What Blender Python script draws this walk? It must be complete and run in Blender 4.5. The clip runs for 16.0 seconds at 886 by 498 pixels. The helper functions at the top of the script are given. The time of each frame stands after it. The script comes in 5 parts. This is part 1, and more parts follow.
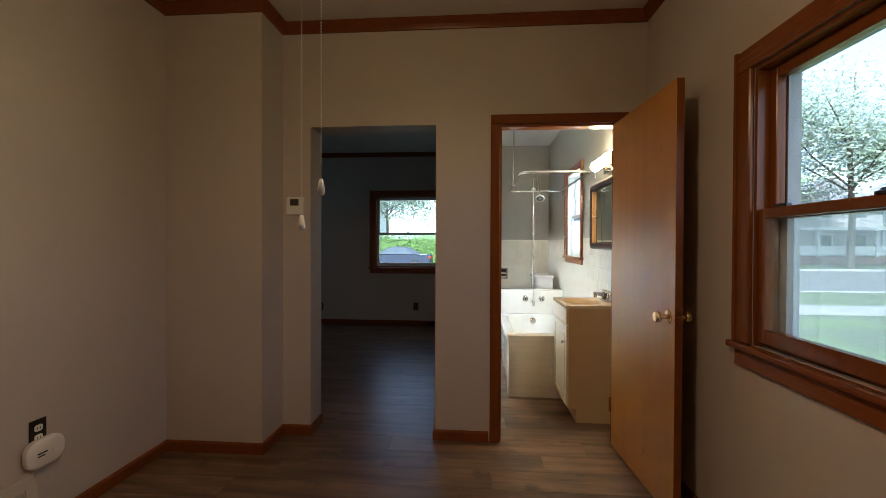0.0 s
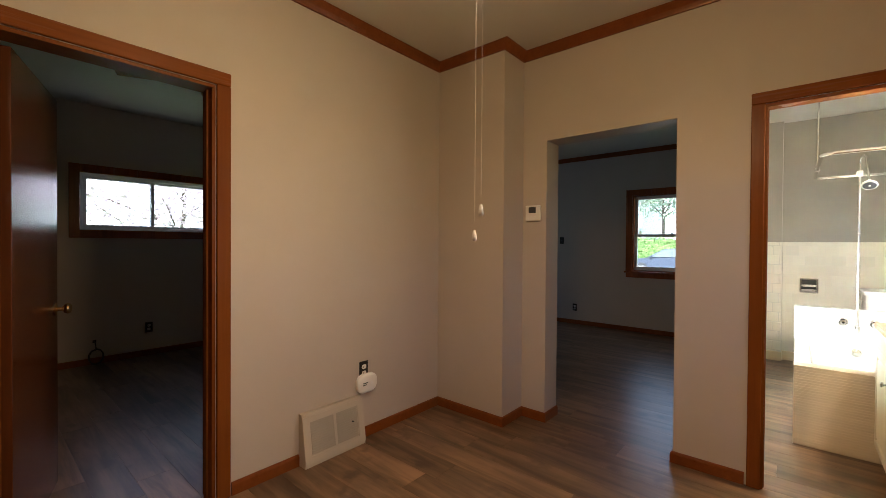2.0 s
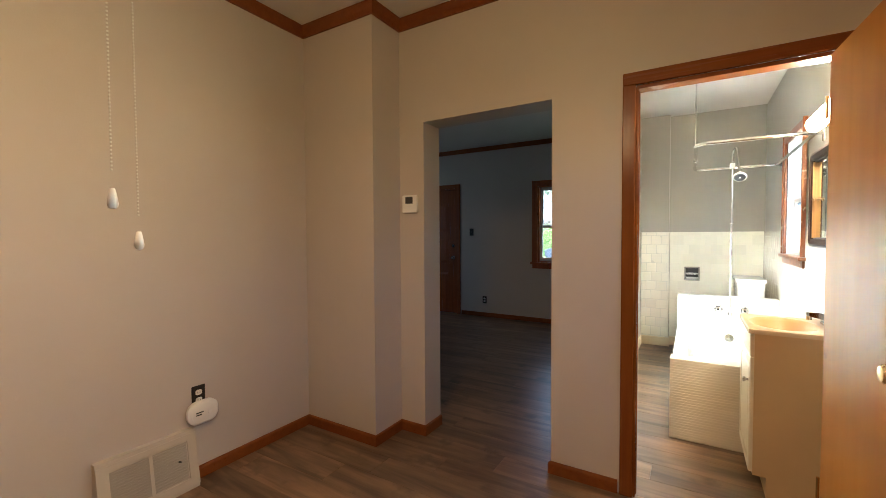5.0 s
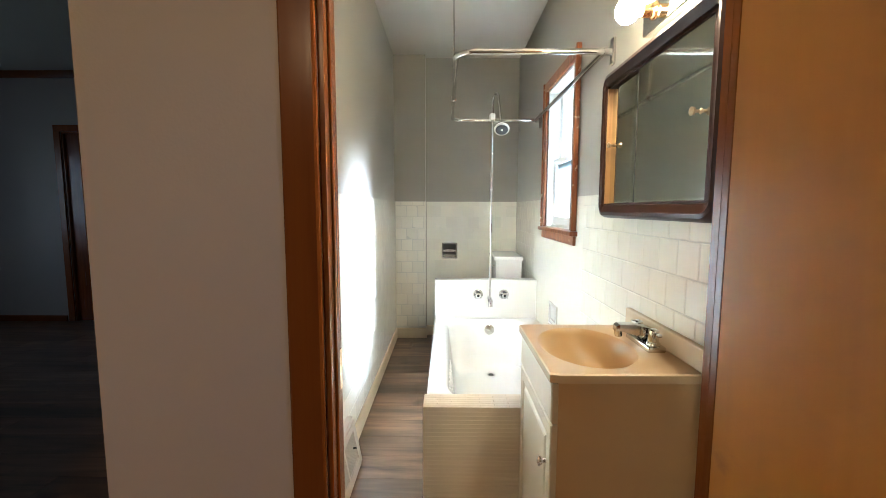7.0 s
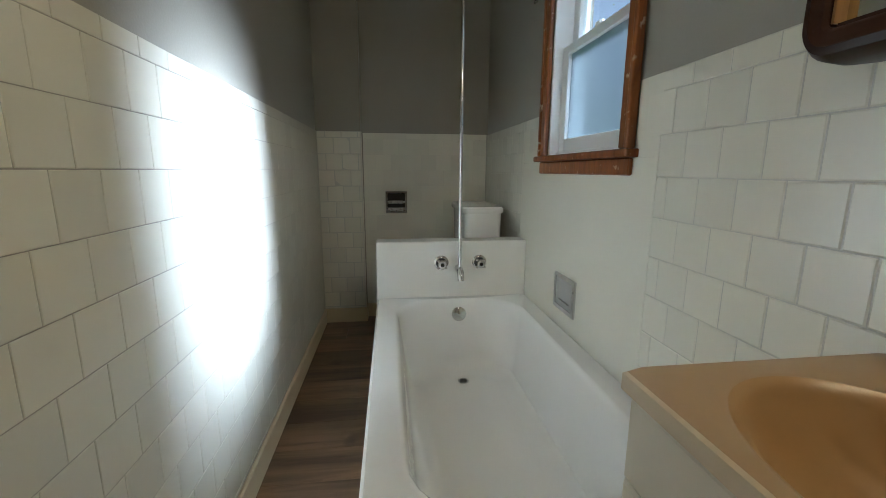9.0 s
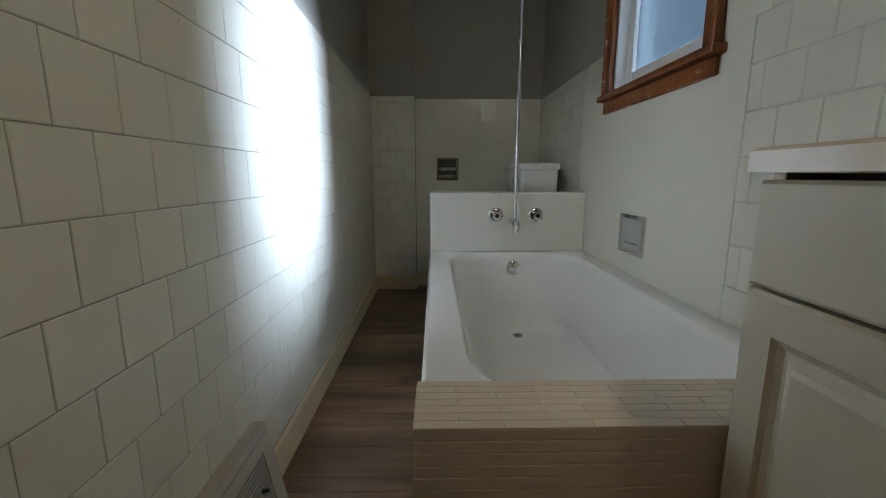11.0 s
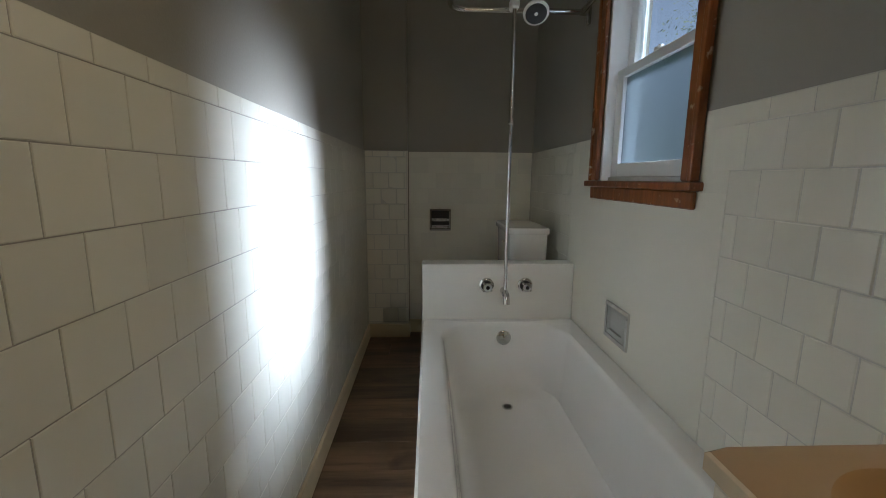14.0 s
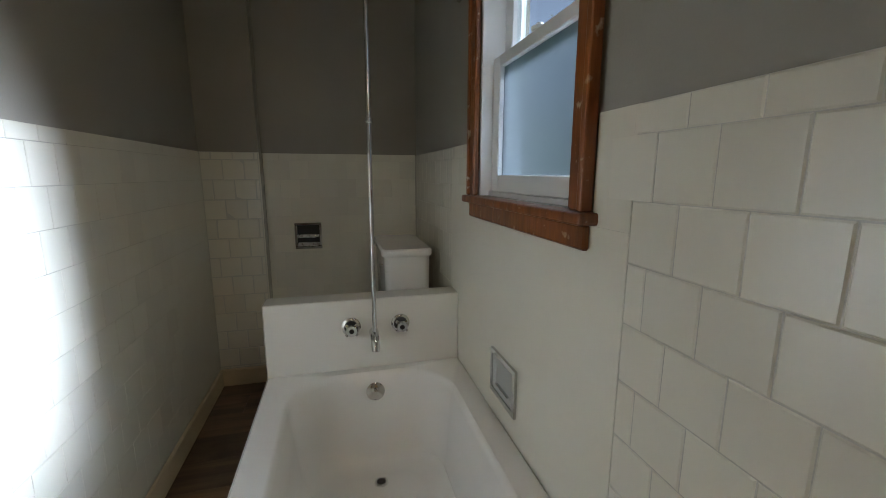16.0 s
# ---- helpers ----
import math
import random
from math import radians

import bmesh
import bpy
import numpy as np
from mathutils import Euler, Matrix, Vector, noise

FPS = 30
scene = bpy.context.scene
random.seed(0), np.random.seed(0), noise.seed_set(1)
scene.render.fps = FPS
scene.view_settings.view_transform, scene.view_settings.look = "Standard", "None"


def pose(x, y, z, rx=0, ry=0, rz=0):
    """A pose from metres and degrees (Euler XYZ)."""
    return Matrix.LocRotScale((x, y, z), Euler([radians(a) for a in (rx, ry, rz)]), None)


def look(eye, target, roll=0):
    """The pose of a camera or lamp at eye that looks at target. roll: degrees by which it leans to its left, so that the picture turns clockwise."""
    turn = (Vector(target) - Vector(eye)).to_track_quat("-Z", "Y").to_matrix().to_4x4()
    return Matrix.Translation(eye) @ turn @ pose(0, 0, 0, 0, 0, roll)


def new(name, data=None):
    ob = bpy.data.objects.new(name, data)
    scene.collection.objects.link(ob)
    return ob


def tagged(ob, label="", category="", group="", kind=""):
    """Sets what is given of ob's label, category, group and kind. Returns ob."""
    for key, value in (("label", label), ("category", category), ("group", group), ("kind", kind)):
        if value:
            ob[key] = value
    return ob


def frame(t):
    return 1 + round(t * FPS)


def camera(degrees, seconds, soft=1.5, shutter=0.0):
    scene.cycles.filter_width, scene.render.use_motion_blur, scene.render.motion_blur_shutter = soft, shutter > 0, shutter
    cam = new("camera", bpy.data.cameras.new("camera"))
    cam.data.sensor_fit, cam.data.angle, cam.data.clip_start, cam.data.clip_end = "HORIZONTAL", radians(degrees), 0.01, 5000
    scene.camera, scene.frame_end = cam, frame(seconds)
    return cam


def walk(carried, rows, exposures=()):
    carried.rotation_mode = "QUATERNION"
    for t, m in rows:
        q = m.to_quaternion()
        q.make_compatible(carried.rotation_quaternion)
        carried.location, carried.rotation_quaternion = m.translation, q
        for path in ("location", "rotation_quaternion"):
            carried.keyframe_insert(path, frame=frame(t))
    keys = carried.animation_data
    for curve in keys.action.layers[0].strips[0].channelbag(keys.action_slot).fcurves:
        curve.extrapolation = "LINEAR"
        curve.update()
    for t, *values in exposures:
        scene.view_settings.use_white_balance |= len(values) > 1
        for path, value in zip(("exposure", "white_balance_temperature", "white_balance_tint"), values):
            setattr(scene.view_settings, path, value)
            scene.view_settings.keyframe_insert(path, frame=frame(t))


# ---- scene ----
cam = camera(94.4, 16.0, soft=0.8)
PATH = [
    (0, (0.475, 1.137, 1.273), (0.326, 3.132, 1.252), 0.2),
    (0.5, (0.527, 1.065, 1.281), (0.109, 3.021, 1.265), 0.1),
    (1, (0.631, 1.079, 1.306), (-0.16, 2.916, 1.282), 0.2),
    (1.5, (0.719, 1.089, 1.289), (-0.431, 2.725, 1.27), 0.2),
    (2, (0.767, 1.042, 1.291), (-0.535, 2.56, 1.269), 0.4),
    (2.5, (0.799, 0.96, 1.29), (-0.528, 2.456, 1.276), 0.4),
    (3, (0.835, 0.894, 1.287), (-0.514, 2.37, 1.268), 0.4),
    (3.2, (0.841, 0.865, 1.283), (-0.517, 2.334, 1.267), 0.2),
    (5.3, (0.881, 1.774, 1.331), (0.05, 3.591, 1.257), -0.3),
    (5.5, (0.875, 1.916, 1.337), (0.27, 3.821, 1.266), -0.2),
    (6, (0.889, 2.364, 1.322), (0.568, 4.337, 1.246), -0.4),
    (6.5, (0.871, 2.738, 1.288), (0.692, 4.729, 1.236), 0.0),
    (7, (0.86, 3.081, 1.273), (0.843, 5.071, 1.079), 0.1),
    (7.5, (0.903, 3.448, 1.288), (0.922, 5.425, 0.981), 0.1),
    (8, (0.908, 3.776, 1.274), (1.016, 5.741, 0.92), 0.2),
    (8.5, (0.885, 3.961, 1.198), (1.11, 5.912, 0.815), -0.1),
    (9, (0.847, 4.132, 1.089), (1.097, 6.08, 0.713), 0.3),
    (9.5, (0.804, 4.193, 0.972), (1.026, 6.149, 0.619), 0.6),
    (10, (0.806, 4.179, 0.881), (0.933, 6.144, 0.529), 0.4),
    (12.3, (0.789, 4.11, 0.802), (0.807, 6.079, 0.450), -0.1),
    (12.5, (0.79, 4.13, 0.806), (0.817, 6.099, 0.454), -0.1),
    (13, (0.823, 4.199, 0.992), (0.856, 6.168, 0.645), 0.4),
    (13.5, (0.817, 4.197, 1.12), (0.867, 6.167, 0.783), 0.6),
    (14, (0.805, 4.149, 1.159), (0.875, 6.119, 0.82), 0.4),
    (14.5, (0.84, 4.079, 1.214), (0.925, 6.049, 0.882), 0.2),
    (15, (0.9, 4.08, 1.224), (1.133, 6.039, 0.896), 0.5),
    (15.5, (1.013, 4.361, 1.228), (1.341, 6.299, 0.858), 0.4),
    (16, (1.07, 4.566, 1.226), (1.557, 6.473, 0.869), 0.1),
]
EXPOSURES = [(0.0, 1.85, 5150, 7), (0.5, 2.12, 5250, 8), (1.0, 2.28, 5300, 8), (1.5, 2.5, 5450, 9), (2.0, 2.8, 5550, 9), (3.2, 3.03, 5800, 9), (5.3, 3.05, 5250, 7), (6.0, 2.86, 5200, 7), (6.5, 2.75, 5200, 8), (7.0, 2.12, 5150, 7), (7.5, 1.65, 5250, 7),
             (8.0, 0.85, 5300, 7), (8.5, 0.3, 5250, 7), (9.0, 0.12, 5250, 6), (9.5, -0.28, 5200, 8), (10.0, -0.47, 5100, 8), (12.5, 0.12, 5200, 9), (13.0, 0.28, 5200, 9), (13.5, -0.15, 5200, 10), (14.0, -0.5, 5400, 11),
             (14.5, -0.75, 5400, 11), (15.0, -0.6, 5450, 11), (15.5, -0.5, 5480, 11), (16.0, -0.33, 5520, 11)]
walk(cam, [(t, look(eye, target, roll)) for t, eye, target, roll in PATH], EXPOSURES)

# ---- world and large lights ----
SUN_HEIGHT, SUN_FROM = 46.0, 186.0
world = bpy.data.worlds.new("sky")
scene.world = world
world.use_nodes = True
wn = world.node_tree.nodes
sky = wn.new("ShaderNodeTexSky")
sky.sky_type, sky.sun_disc = "NISHITA", False
sky.dust_density, sky.air_density = 1.5, 1.0
sky.sun_elevation, sky.sun_rotation = radians(SUN_HEIGHT), radians(SUN_FROM)
wn["Background"].inputs["Strength"].default_value = 0.15
hazy = wn.new("ShaderNodeHueSaturation")
hazy.inputs["Saturation"].default_value, hazy.inputs["Value"].default_value = 0.50, 0.95
world.node_tree.links.new(sky.outputs[0], hazy.inputs["Color"])
world.node_tree.links.new(hazy.outputs[0], wn["Background"].inputs["Color"])


def lamp(name, kind, place, target, energy, colour, **more):
    data = bpy.data.lights.new(name, kind)
    data.energy, data.color = energy, colour
    for key, value in more.items():
        if key == "size":
            data.shape, data.size, data.size_y = "RECTANGLE", value[0], value[1]
        elif key == "spread":
            data.spread = radians(value)
        elif key == "cone":
            data.spot_size, data.spot_blend = radians(value[0]), value[1]
        elif key == "radius":
            data.shadow_soft_size = value
        elif key == "angle":
            data.angle = radians(value)
    ob = new(name, data)
    ob.matrix_basis = look(place, target)
    return ob


az = radians(SUN_FROM)
sun_way = Vector((math.sin(az) * math.cos(radians(SUN_HEIGHT)), math.cos(az) * math.cos(radians(SUN_HEIGHT)), math.sin(radians(SUN_HEIGHT))))
lamp("sun", "SUN", sun_way * 40, (0, 0, 0), 4.6, (1.0, 0.94, 0.85), angle=0.5)
# daylight through the bathroom window, low and bright on the opposite wall
lamp("window_daylight", "AREA", (8.0, 6.57, 4.9), (0.365, 5.46, 0.97), 275.0, (0.95, 0.98, 1.0), size=(2.2, 3.8), spread=30)
# added lamp in the unseen side window's opening, to brighten the front room
lamp("side_window_daylight", "AREA", (-4.665, 5.80, 1.475), (-3.0, 5.80, 1.30), 0.6, (0.72, 0.86, 1.0), size=(0.60, 1.05))
# the ceiling lamp of the front room
lamp("fan_light", "POINT", (0.19, 1.85, 2.20), (0, 0, 0), 3.8, (1.0, 0.57, 0.19), radius=0.09)
lamp("fan_downlight", "AREA", (0.19, 1.85, 2.24), (0.19, 1.85, 0), 2.5, (1.0, 0.60, 0.30), size=(0.22, 0.22))


# ---- materials ----
def material(name, colour, rough=0.5, metal=0.0, grain=None, bump=0.0, bump_scale=80.0, vary=0.06, each=0.0, coat=0.0, spots=None):
    """Colour with two scales of variation; grain: stretch in x, y, z of long streaks and a second colour; each: brightness spread from piece to piece."""
    m = bpy.data.materials.new(name)
    m.use_nodes = True
    t = m.node_tree
    n, link = t.nodes, t.links.new
    b = n["Principled BSDF"]
    b.inputs["Roughness"].default_value, b.inputs["Metallic"].default_value = rough, metal
    if coat:
        b.inputs["Coat Weight"].default_value, b.inputs["Coat Roughness"].default_value = coat, 0.08
    co = n.new("ShaderNodeTexCoord")
    source = co.outputs["Object"]
    info = n.new("ShaderNodeObjectInfo")
    if each:
        add = n.new("ShaderNodeVectorMath")
        add.operation = "ADD"
        scale = n.new("ShaderNodeVectorMath")
        scale.operation = "SCALE"
        scale.inputs[0].default_value = (37.0, 23.0, 11.0)
        link(info.outputs["Random"], scale.inputs["Scale"])
        link(source, add.inputs[0])
        link(scale.outputs[0], add.inputs[1])
        source = add.outputs[0]
    big = n.new("ShaderNodeTexNoise")
    big.inputs["Scale"].default_value, big.inputs["Detail"].default_value = 2.3, 4.0
    link(source, big.inputs["Vector"])
    base = n.new("ShaderNodeMix")
    base.data_type = "RGBA"
    base.inputs["A"].default_value = (*[c * (1 - 2 * vary) for c in colour], 1)
    base.inputs["B"].default_value = (*[min(1, c * (1 + 2 * vary)) for c in colour], 1)
    link(big.outputs["Fac"], base.inputs["Factor"])
    out = base.outputs["Result"]
    if grain:
        stretch, second, amount = grain[:3]
        low_, high_ = grain[3:] or (0.36, 0.66)
        mp = n.new("ShaderNodeMapping")
        mp.inputs["Scale"].default_value = stretch
        link(source, mp.inputs["Vector"])
        gn = n.new("ShaderNodeTexNoise")
        gn.inputs["Scale"].default_value, gn.inputs["Detail"].default_value, gn.inputs["Roughness"].default_value = 1.0, 7.0, 0.62
        gn.inputs["Distortion"].default_value = 0.5
        link(mp.outputs[0], gn.inputs["Vector"])
        ramp = n.new("ShaderNodeMapRange")
        ramp.inputs["From Min"].default_value, ramp.inputs["From Max"].default_value = low_, high_
        ramp.inputs["To Max"].default_value = amount
        link(gn.outputs["Fac"], ramp.inputs["Value"])
        mx = n.new("ShaderNodeMix")
        mx.data_type = "RGBA"
        mx.inputs["B"].default_value = (*second, 1)
        link(out, mx.inputs["A"])
        link(ramp.outputs[0], mx.inputs["Factor"])
        out = mx.outputs["Result"]
    if spots:
        scale_, second, low = spots
        sn = n.new("ShaderNodeTexNoise")
        sn.inputs["Scale"].default_value, sn.inputs["Detail"].default_value = scale_, 6.0
        link(source, sn.inputs["Vector"])
        ramp = n.new("ShaderNodeMapRange")
        ramp.inputs["From Min"].default_value, ramp.inputs["From Max"].default_value = low, low + 0.12
        link(sn.outputs["Fac"], ramp.inputs["Value"])
        mx = n.new("ShaderNodeMix")
        mx.data_type = "RGBA"
        mx.inputs["B"].default_value = (*second, 1)
        link(out, mx.inputs["A"])
        link(ramp.outputs[0], mx.inputs["Factor"])
        out = mx.outputs["Result"]
    if each:
        hsv = n.new("ShaderNodeHueSaturation")
        mr = n.new("ShaderNodeMapRange")
        mr.inputs["To Min"].default_value, mr.inputs["To Max"].default_value = 1 - each, 1 + each
        link(info.outputs["Random"], mr.inputs["Value"])
        link(mr.outputs[0], hsv.inputs["Value"])
        link(out, hsv.inputs["Color"])
        out = hsv.outputs[0]
    link(out, b.inputs["Base Color"])
    fine = n.new("ShaderNodeTexNoise")
    fine.inputs["Scale"].default_value, fine.inputs["Detail"].default_value = bump_scale, 5.0
    if grain:
        link(mp.outputs[0], fine.inputs["Vector"])
        fine.inputs["Scale"].default_value = 2.0
    else:
        link(source, fine.inputs["Vector"])
    rr = n.new("ShaderNodeMapRange")
    rr.inputs["To Min"].default_value, rr.inputs["To Max"].default_value = max(0.02, rough - 0.07), min(1, rough + 0.07)
    link(fine.outputs["Fac"], rr.inputs["Value"])
    link(rr.outputs[0], b.inputs["Roughness"])
    if bump:
        bp = n.new("ShaderNodeBump")
        bp.inputs["Strength"].default_value, bp.inputs["Distance"].default_value = bump, 0.004
        link(fine.outputs["Fac"], bp.inputs["Height"])
        link(bp.outputs[0], b.inputs["Normal"])
    return m


def glow(name, colour, strength):
    m = bpy.data.materials.new(name)
    m.use_nodes = True
    b = m.node_tree.nodes["Principled BSDF"]
    b.inputs["Base Color"].default_value = (*colour, 1)
    b.inputs["Emission Color"].default_value, b.inputs["Emission Strength"].default_value = (*colour, 1), strength
    return m


def clear_glass(name, tint, gloss, frosted=0.0):
    m = bpy.data.materials.new(name)
    m.use_nodes = True
    n, link = m.node_tree.nodes, m.node_tree.links.new
    n.remove(n["Principled BSDF"])
    see = n.new("ShaderNodeBsdfTransparent")
    see.inputs[0].default_value = (*tint, 1)
    body = see
    if frosted:
        soft = n.new("ShaderNodeBsdfTranslucent")
        soft.inputs[0].default_value = (*tint, 1)
        body = n.new("ShaderNodeMixShader")
        body.inputs[0].default_value = frosted
        link(see.outputs[0], body.inputs[1])
        link(soft.outputs[0], body.inputs[2])
    shine = n.new("ShaderNodeBsdfGlossy")
    shine.inputs["Roughness"].default_value = 0.02 if not frosted else 0.25
    mx = n.new("ShaderNodeMixShader")
    mx.inputs[0].default_value = gloss
    link(body.outputs[0], mx.inputs[1])
    link(shine.outputs[0], mx.inputs[2])
    link(mx.outputs[0], n["Material Output"].inputs["Surface"])
    return m


PAINT = material("wall_paint", (0.505, 0.450, 0.408), 0.5, bump=0.10, bump_scale=160, vary=0.03)
CEIL = material("ceiling_paint", (0.60, 0.57, 0.53), 0.7, bump=0.10, bump_scale=120, vary=0.03)
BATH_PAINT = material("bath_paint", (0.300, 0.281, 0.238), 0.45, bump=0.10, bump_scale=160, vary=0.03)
TRIM = material("varnished_trim", (0.195, 0.056, 0.010), 0.30, grain=((26, 26, 26), (0.13, 0.035, 0.008), 0.55), bump=0.06, vary=0.12)
TRIM_Z = material("varnished_casing", (0.180, 0.054, 0.008), 0.24, grain=((38, 38, 1.2), (0.125, 0.034, 0.006), 0.5), bump=0.03, vary=0.12)
TRIM_H = material("varnished_rail", (0.205, 0.061, 0.010), 0.26, grain=((1.5, 1.5, 40), (0.135, 0.037, 0.007), 0.5), bump=0.03, vary=0.12)
WORN = material("worn_window_wood", (0.27, 0.085, 0.017), 0.36, grain=((45, 30, 5), (0.10, 0.028, 0.009), 0.8), bump=0.2, vary=0.2, spots=(34.0, (0.52, 0.43, 0.32), 0.625))
BIRCH = material("birch_veneer", (0.42, 0.178, 0.024), 0.40, grain=((7, 7, 0.7), (0.33, 0.128, 0.016), 0.5), bump=0.03, vary=0.10, spots=(7.0, (0.25, 0.10, 0.026), 0.68))
BIRCH.node_tree.nodes["Principled BSDF"].inputs["Specular IOR Level"].default_value = 0.22
for wood in (TRIM, TRIM_Z, TRIM_H):
    wood.node_tree.nodes["Principled BSDF"].inputs["Specular IOR Level"].default_value = 0.22
DARK_DOOR = material("mahogany_door", (0.29, 0.080, 0.020), 0.25, grain=((30, 30, 1.6), (0.14, 0.038, 0.010), 0.6), bump=0.02, vary=0.12)
DARK_LEAF = material("dark_stained_leaf", (0.105, 0.034, 0.011), 0.2, grain=((22, 22, 1.2), (0.06, 0.018, 0.007), 0.6), bump=0.02, vary=0.12)
PLANK = material("vinyl_plank", (0.222, 0.138, 0.082), 0.34, grain=((1.3, 13, 13), (0.058, 0.035, 0.022), 0.85, 0.37, 0.65), bump=0.12, vary=0.30, each=0.24, spots=(5.0, (0.075, 0.046, 0.029), 0.60))
SUBFLOOR = material("subfloor", (0.045, 0.032, 0.022), 0.8, vary=0.1)
TILE = material("glazed_tile", (0.76, 0.735, 0.635), 0.22, bump=0.02, bump_scale=30, vary=0.03, each=0.035, coat=0.12)
PALE_GROUT = material("painted_grout", (0.59, 0.58, 0.52), 0.5, vary=0.03)
GROUT = material("grout", (0.37, 0.35, 0.31), 0.8, bump=0.2, bump_scale=300, vary=0.1)
MOSAIC = material("ribbed_tile", (0.66, 0.585, 0.485), 0.38, grain=((5, 70, 120), (0.60, 0.53, 0.44), 0.5), bump=0.08, vary=0.05, each=0.018)
MOSAIC_GROUT = material("mosaic_grout", (0.56, 0.495, 0.41), 0.6, vary=0.06)
CREAM = material("cream_base", (0.66, 0.55, 0.37), 0.35, bump=0.05, vary=0.05)
PORCELAIN = material("porcelain", (0.86, 0.86, 0.85), 0.16, bump=0.0, vary=0.02, coat=0.5)
SURROUND = material("tub_surround", (0.78, 0.77, 0.73), 0.24, bump=0.0, vary=0.02)
CHROME = material("chrome", (0.62, 0.62, 0.62), 0.08, 1.0, vary=0.03)
STEEL = material("worn_steel", (0.55, 0.54, 0.52), 0.28, 1.0, vary=0.08)
DULL = material("dull_steel", (0.46, 0.46, 0.45), 0.42, 0.5, vary=0.08)
BRASS = material("brass", (0.72, 0.50, 0.22), 0.2, 1.0, vary=0.08)
BRONZE = material("aged_bronze", (0.36, 0.27, 0.17), 0.32, 1.0, vary=0.1)
BLACK = material("black_plastic", (0.012, 0.011, 0.011), 0.35, vary=0.1)
DARKGREY = material("dark_grey", (0.05, 0.05, 0.055), 0.4, vary=0.1)
WHITE = material("white_plastic", (0.78, 0.77, 0.74), 0.35, vary=0.02)
VINYL = material("white_vinyl", (0.80, 0.80, 0.79), 0.4, vary=0.03)
REGISTER = material("painted_register", (0.48, 0.435, 0.38), 0.45, bump=0.1, vary=0.06)
MESH = material("register_mesh", (0.36, 0.33, 0.29), 0.6, bump=0.5, bump_scale=260, vary=0.15)
CABINET = material("vanity_paint", (0.66, 0.61, 0.50), 0.38, bump=0.04, vary=0.03)
SPLASH = material("marble_edge", (0.64, 0.53, 0.38), 0.2, vary=0.04, coat=0.3)
# same cream as CABINET; warm light on the side is put in the colour
CREAM_WARM_LIT = material("vanity_cream_warm_lit", (0.54, 0.40, 0.235), 0.4, bump=0.04, vary=0.04)
MARBLE = material("cultured_marble", (0.355, 0.246, 0.138), 0.34, vary=0.05, coat=0.0, grain=((7, 7, 7), (0.36, 0.255, 0.155), 0.5))
BOWL = material("cultured_marble_bowl", (0.36, 0.225, 0.098), 0.33, vary=0.05, grain=((6, 6, 6), (0.38, 0.24, 0.11), 0.5))
WALNUT = material("walnut_frame", (0.032, 0.014, 0.009), 0.32, grain=((30, 5, 30), (0.02, 0.008, 0.005), 0.6), bump=0.08, vary=0.15)
GOLD_WOOD = material("cabinet_inside", (0.30, 0.17, 0.065), 0.3, grain=((40, 40, 3), (0.10, 0.04, 0.015), 0.5), vary=0.1)
WALNUT.node_tree.nodes["Principled BSDF"].inputs["Specular IOR Level"].default_value = 0.18
MIRROR = material("mirror_glass", (0.80, 0.85, 0.82), 0.02, 1.0, vary=0.0)
GLASS = clear_glass("window_glass", (0.92, 0.95, 0.96), 0.05)
SCREEN = clear_glass("insect_screen", (0.80, 0.80, 0.79), 0.02, frosted=0.22)
FROST = material("frosted_glass", (0.17, 0.215, 0.24), 0.42, vary=0.02)
FROST.node_tree.nodes["Principled BSDF"].inputs["Transmission Weight"].default_value = 1.0
FROST.node_tree.nodes["Principled BSDF"].inputs["IOR"].default_value = 1.12
BULB = glow("lit_bulb", (1.0, 0.76, 0.42), 57.0)
SHADE = glow("lit_shade", (1.0, 0.70, 0.42), 2.0)
STORM = material("weathered_storm_frame", (0.30, 0.29, 0.30), 0.6, bump=0.1, vary=0.15)
NEAR_GROUT = material("near_grout", (0.57, 0.555, 0.505), 0.6, bump=0.2, bump_scale=300, vary=0.08)
GRASS = material("lawn", (0.105, 0.13, 0.058), 0.9, bump=0.6, bump_scale=40, vary=0.25, spots=(0.6, (0.13, 0.20, 0.05), 0.5))
ASPHALT = material("asphalt", (0.16, 0.155, 0.15), 0.9, bump=0.3, bump_scale=60, vary=0.1)
CONCRETE = material("concrete", (0.36, 0.35, 0.33), 0.85, bump=0.2, bump_scale=50, vary=0.1)
LEAF = material("leaves", (0.105, 0.175, 0.036), 0.6, vary=0.3)
PALE_LEAF = material("spring_leaves", (0.25, 0.30, 0.205), 0.6, vary=0.3)
BLOSSOM = material("pink_blossom", (0.74, 0.58, 0.66), 0.7, vary=0.2)
BARK = material("bark", (0.11, 0.085, 0.065), 0.9, bump=0.6, bump_scale=18, vary=0.25)
SIDING = material("white_siding", (0.72, 0.72, 0.71), 0.6, vary=0.05)
BRICK = material("red_brick", (0.22, 0.09, 0.06), 0.85, bump=0.3, bump_scale=30, vary=0.2)
ROOF = material("roof_shingle", (0.24, 0.24, 0.24), 0.9, bump=0.4, bump_scale=20, vary=0.2)
CARPAINT = material("car_paint", (0.030, 0.037, 0.055), 0.35, vary=0.02)
CARGLASS = material("car_glass", (0.07, 0.085, 0.095), 0.1, vary=0.0)
RUBBER = material("tyre_rubber", (0.02, 0.02, 0.02), 0.8, vary=0.1)
TAIL = material("tail_light", (0.50, 0.03, 0.02), 0.2, vary=0.05)


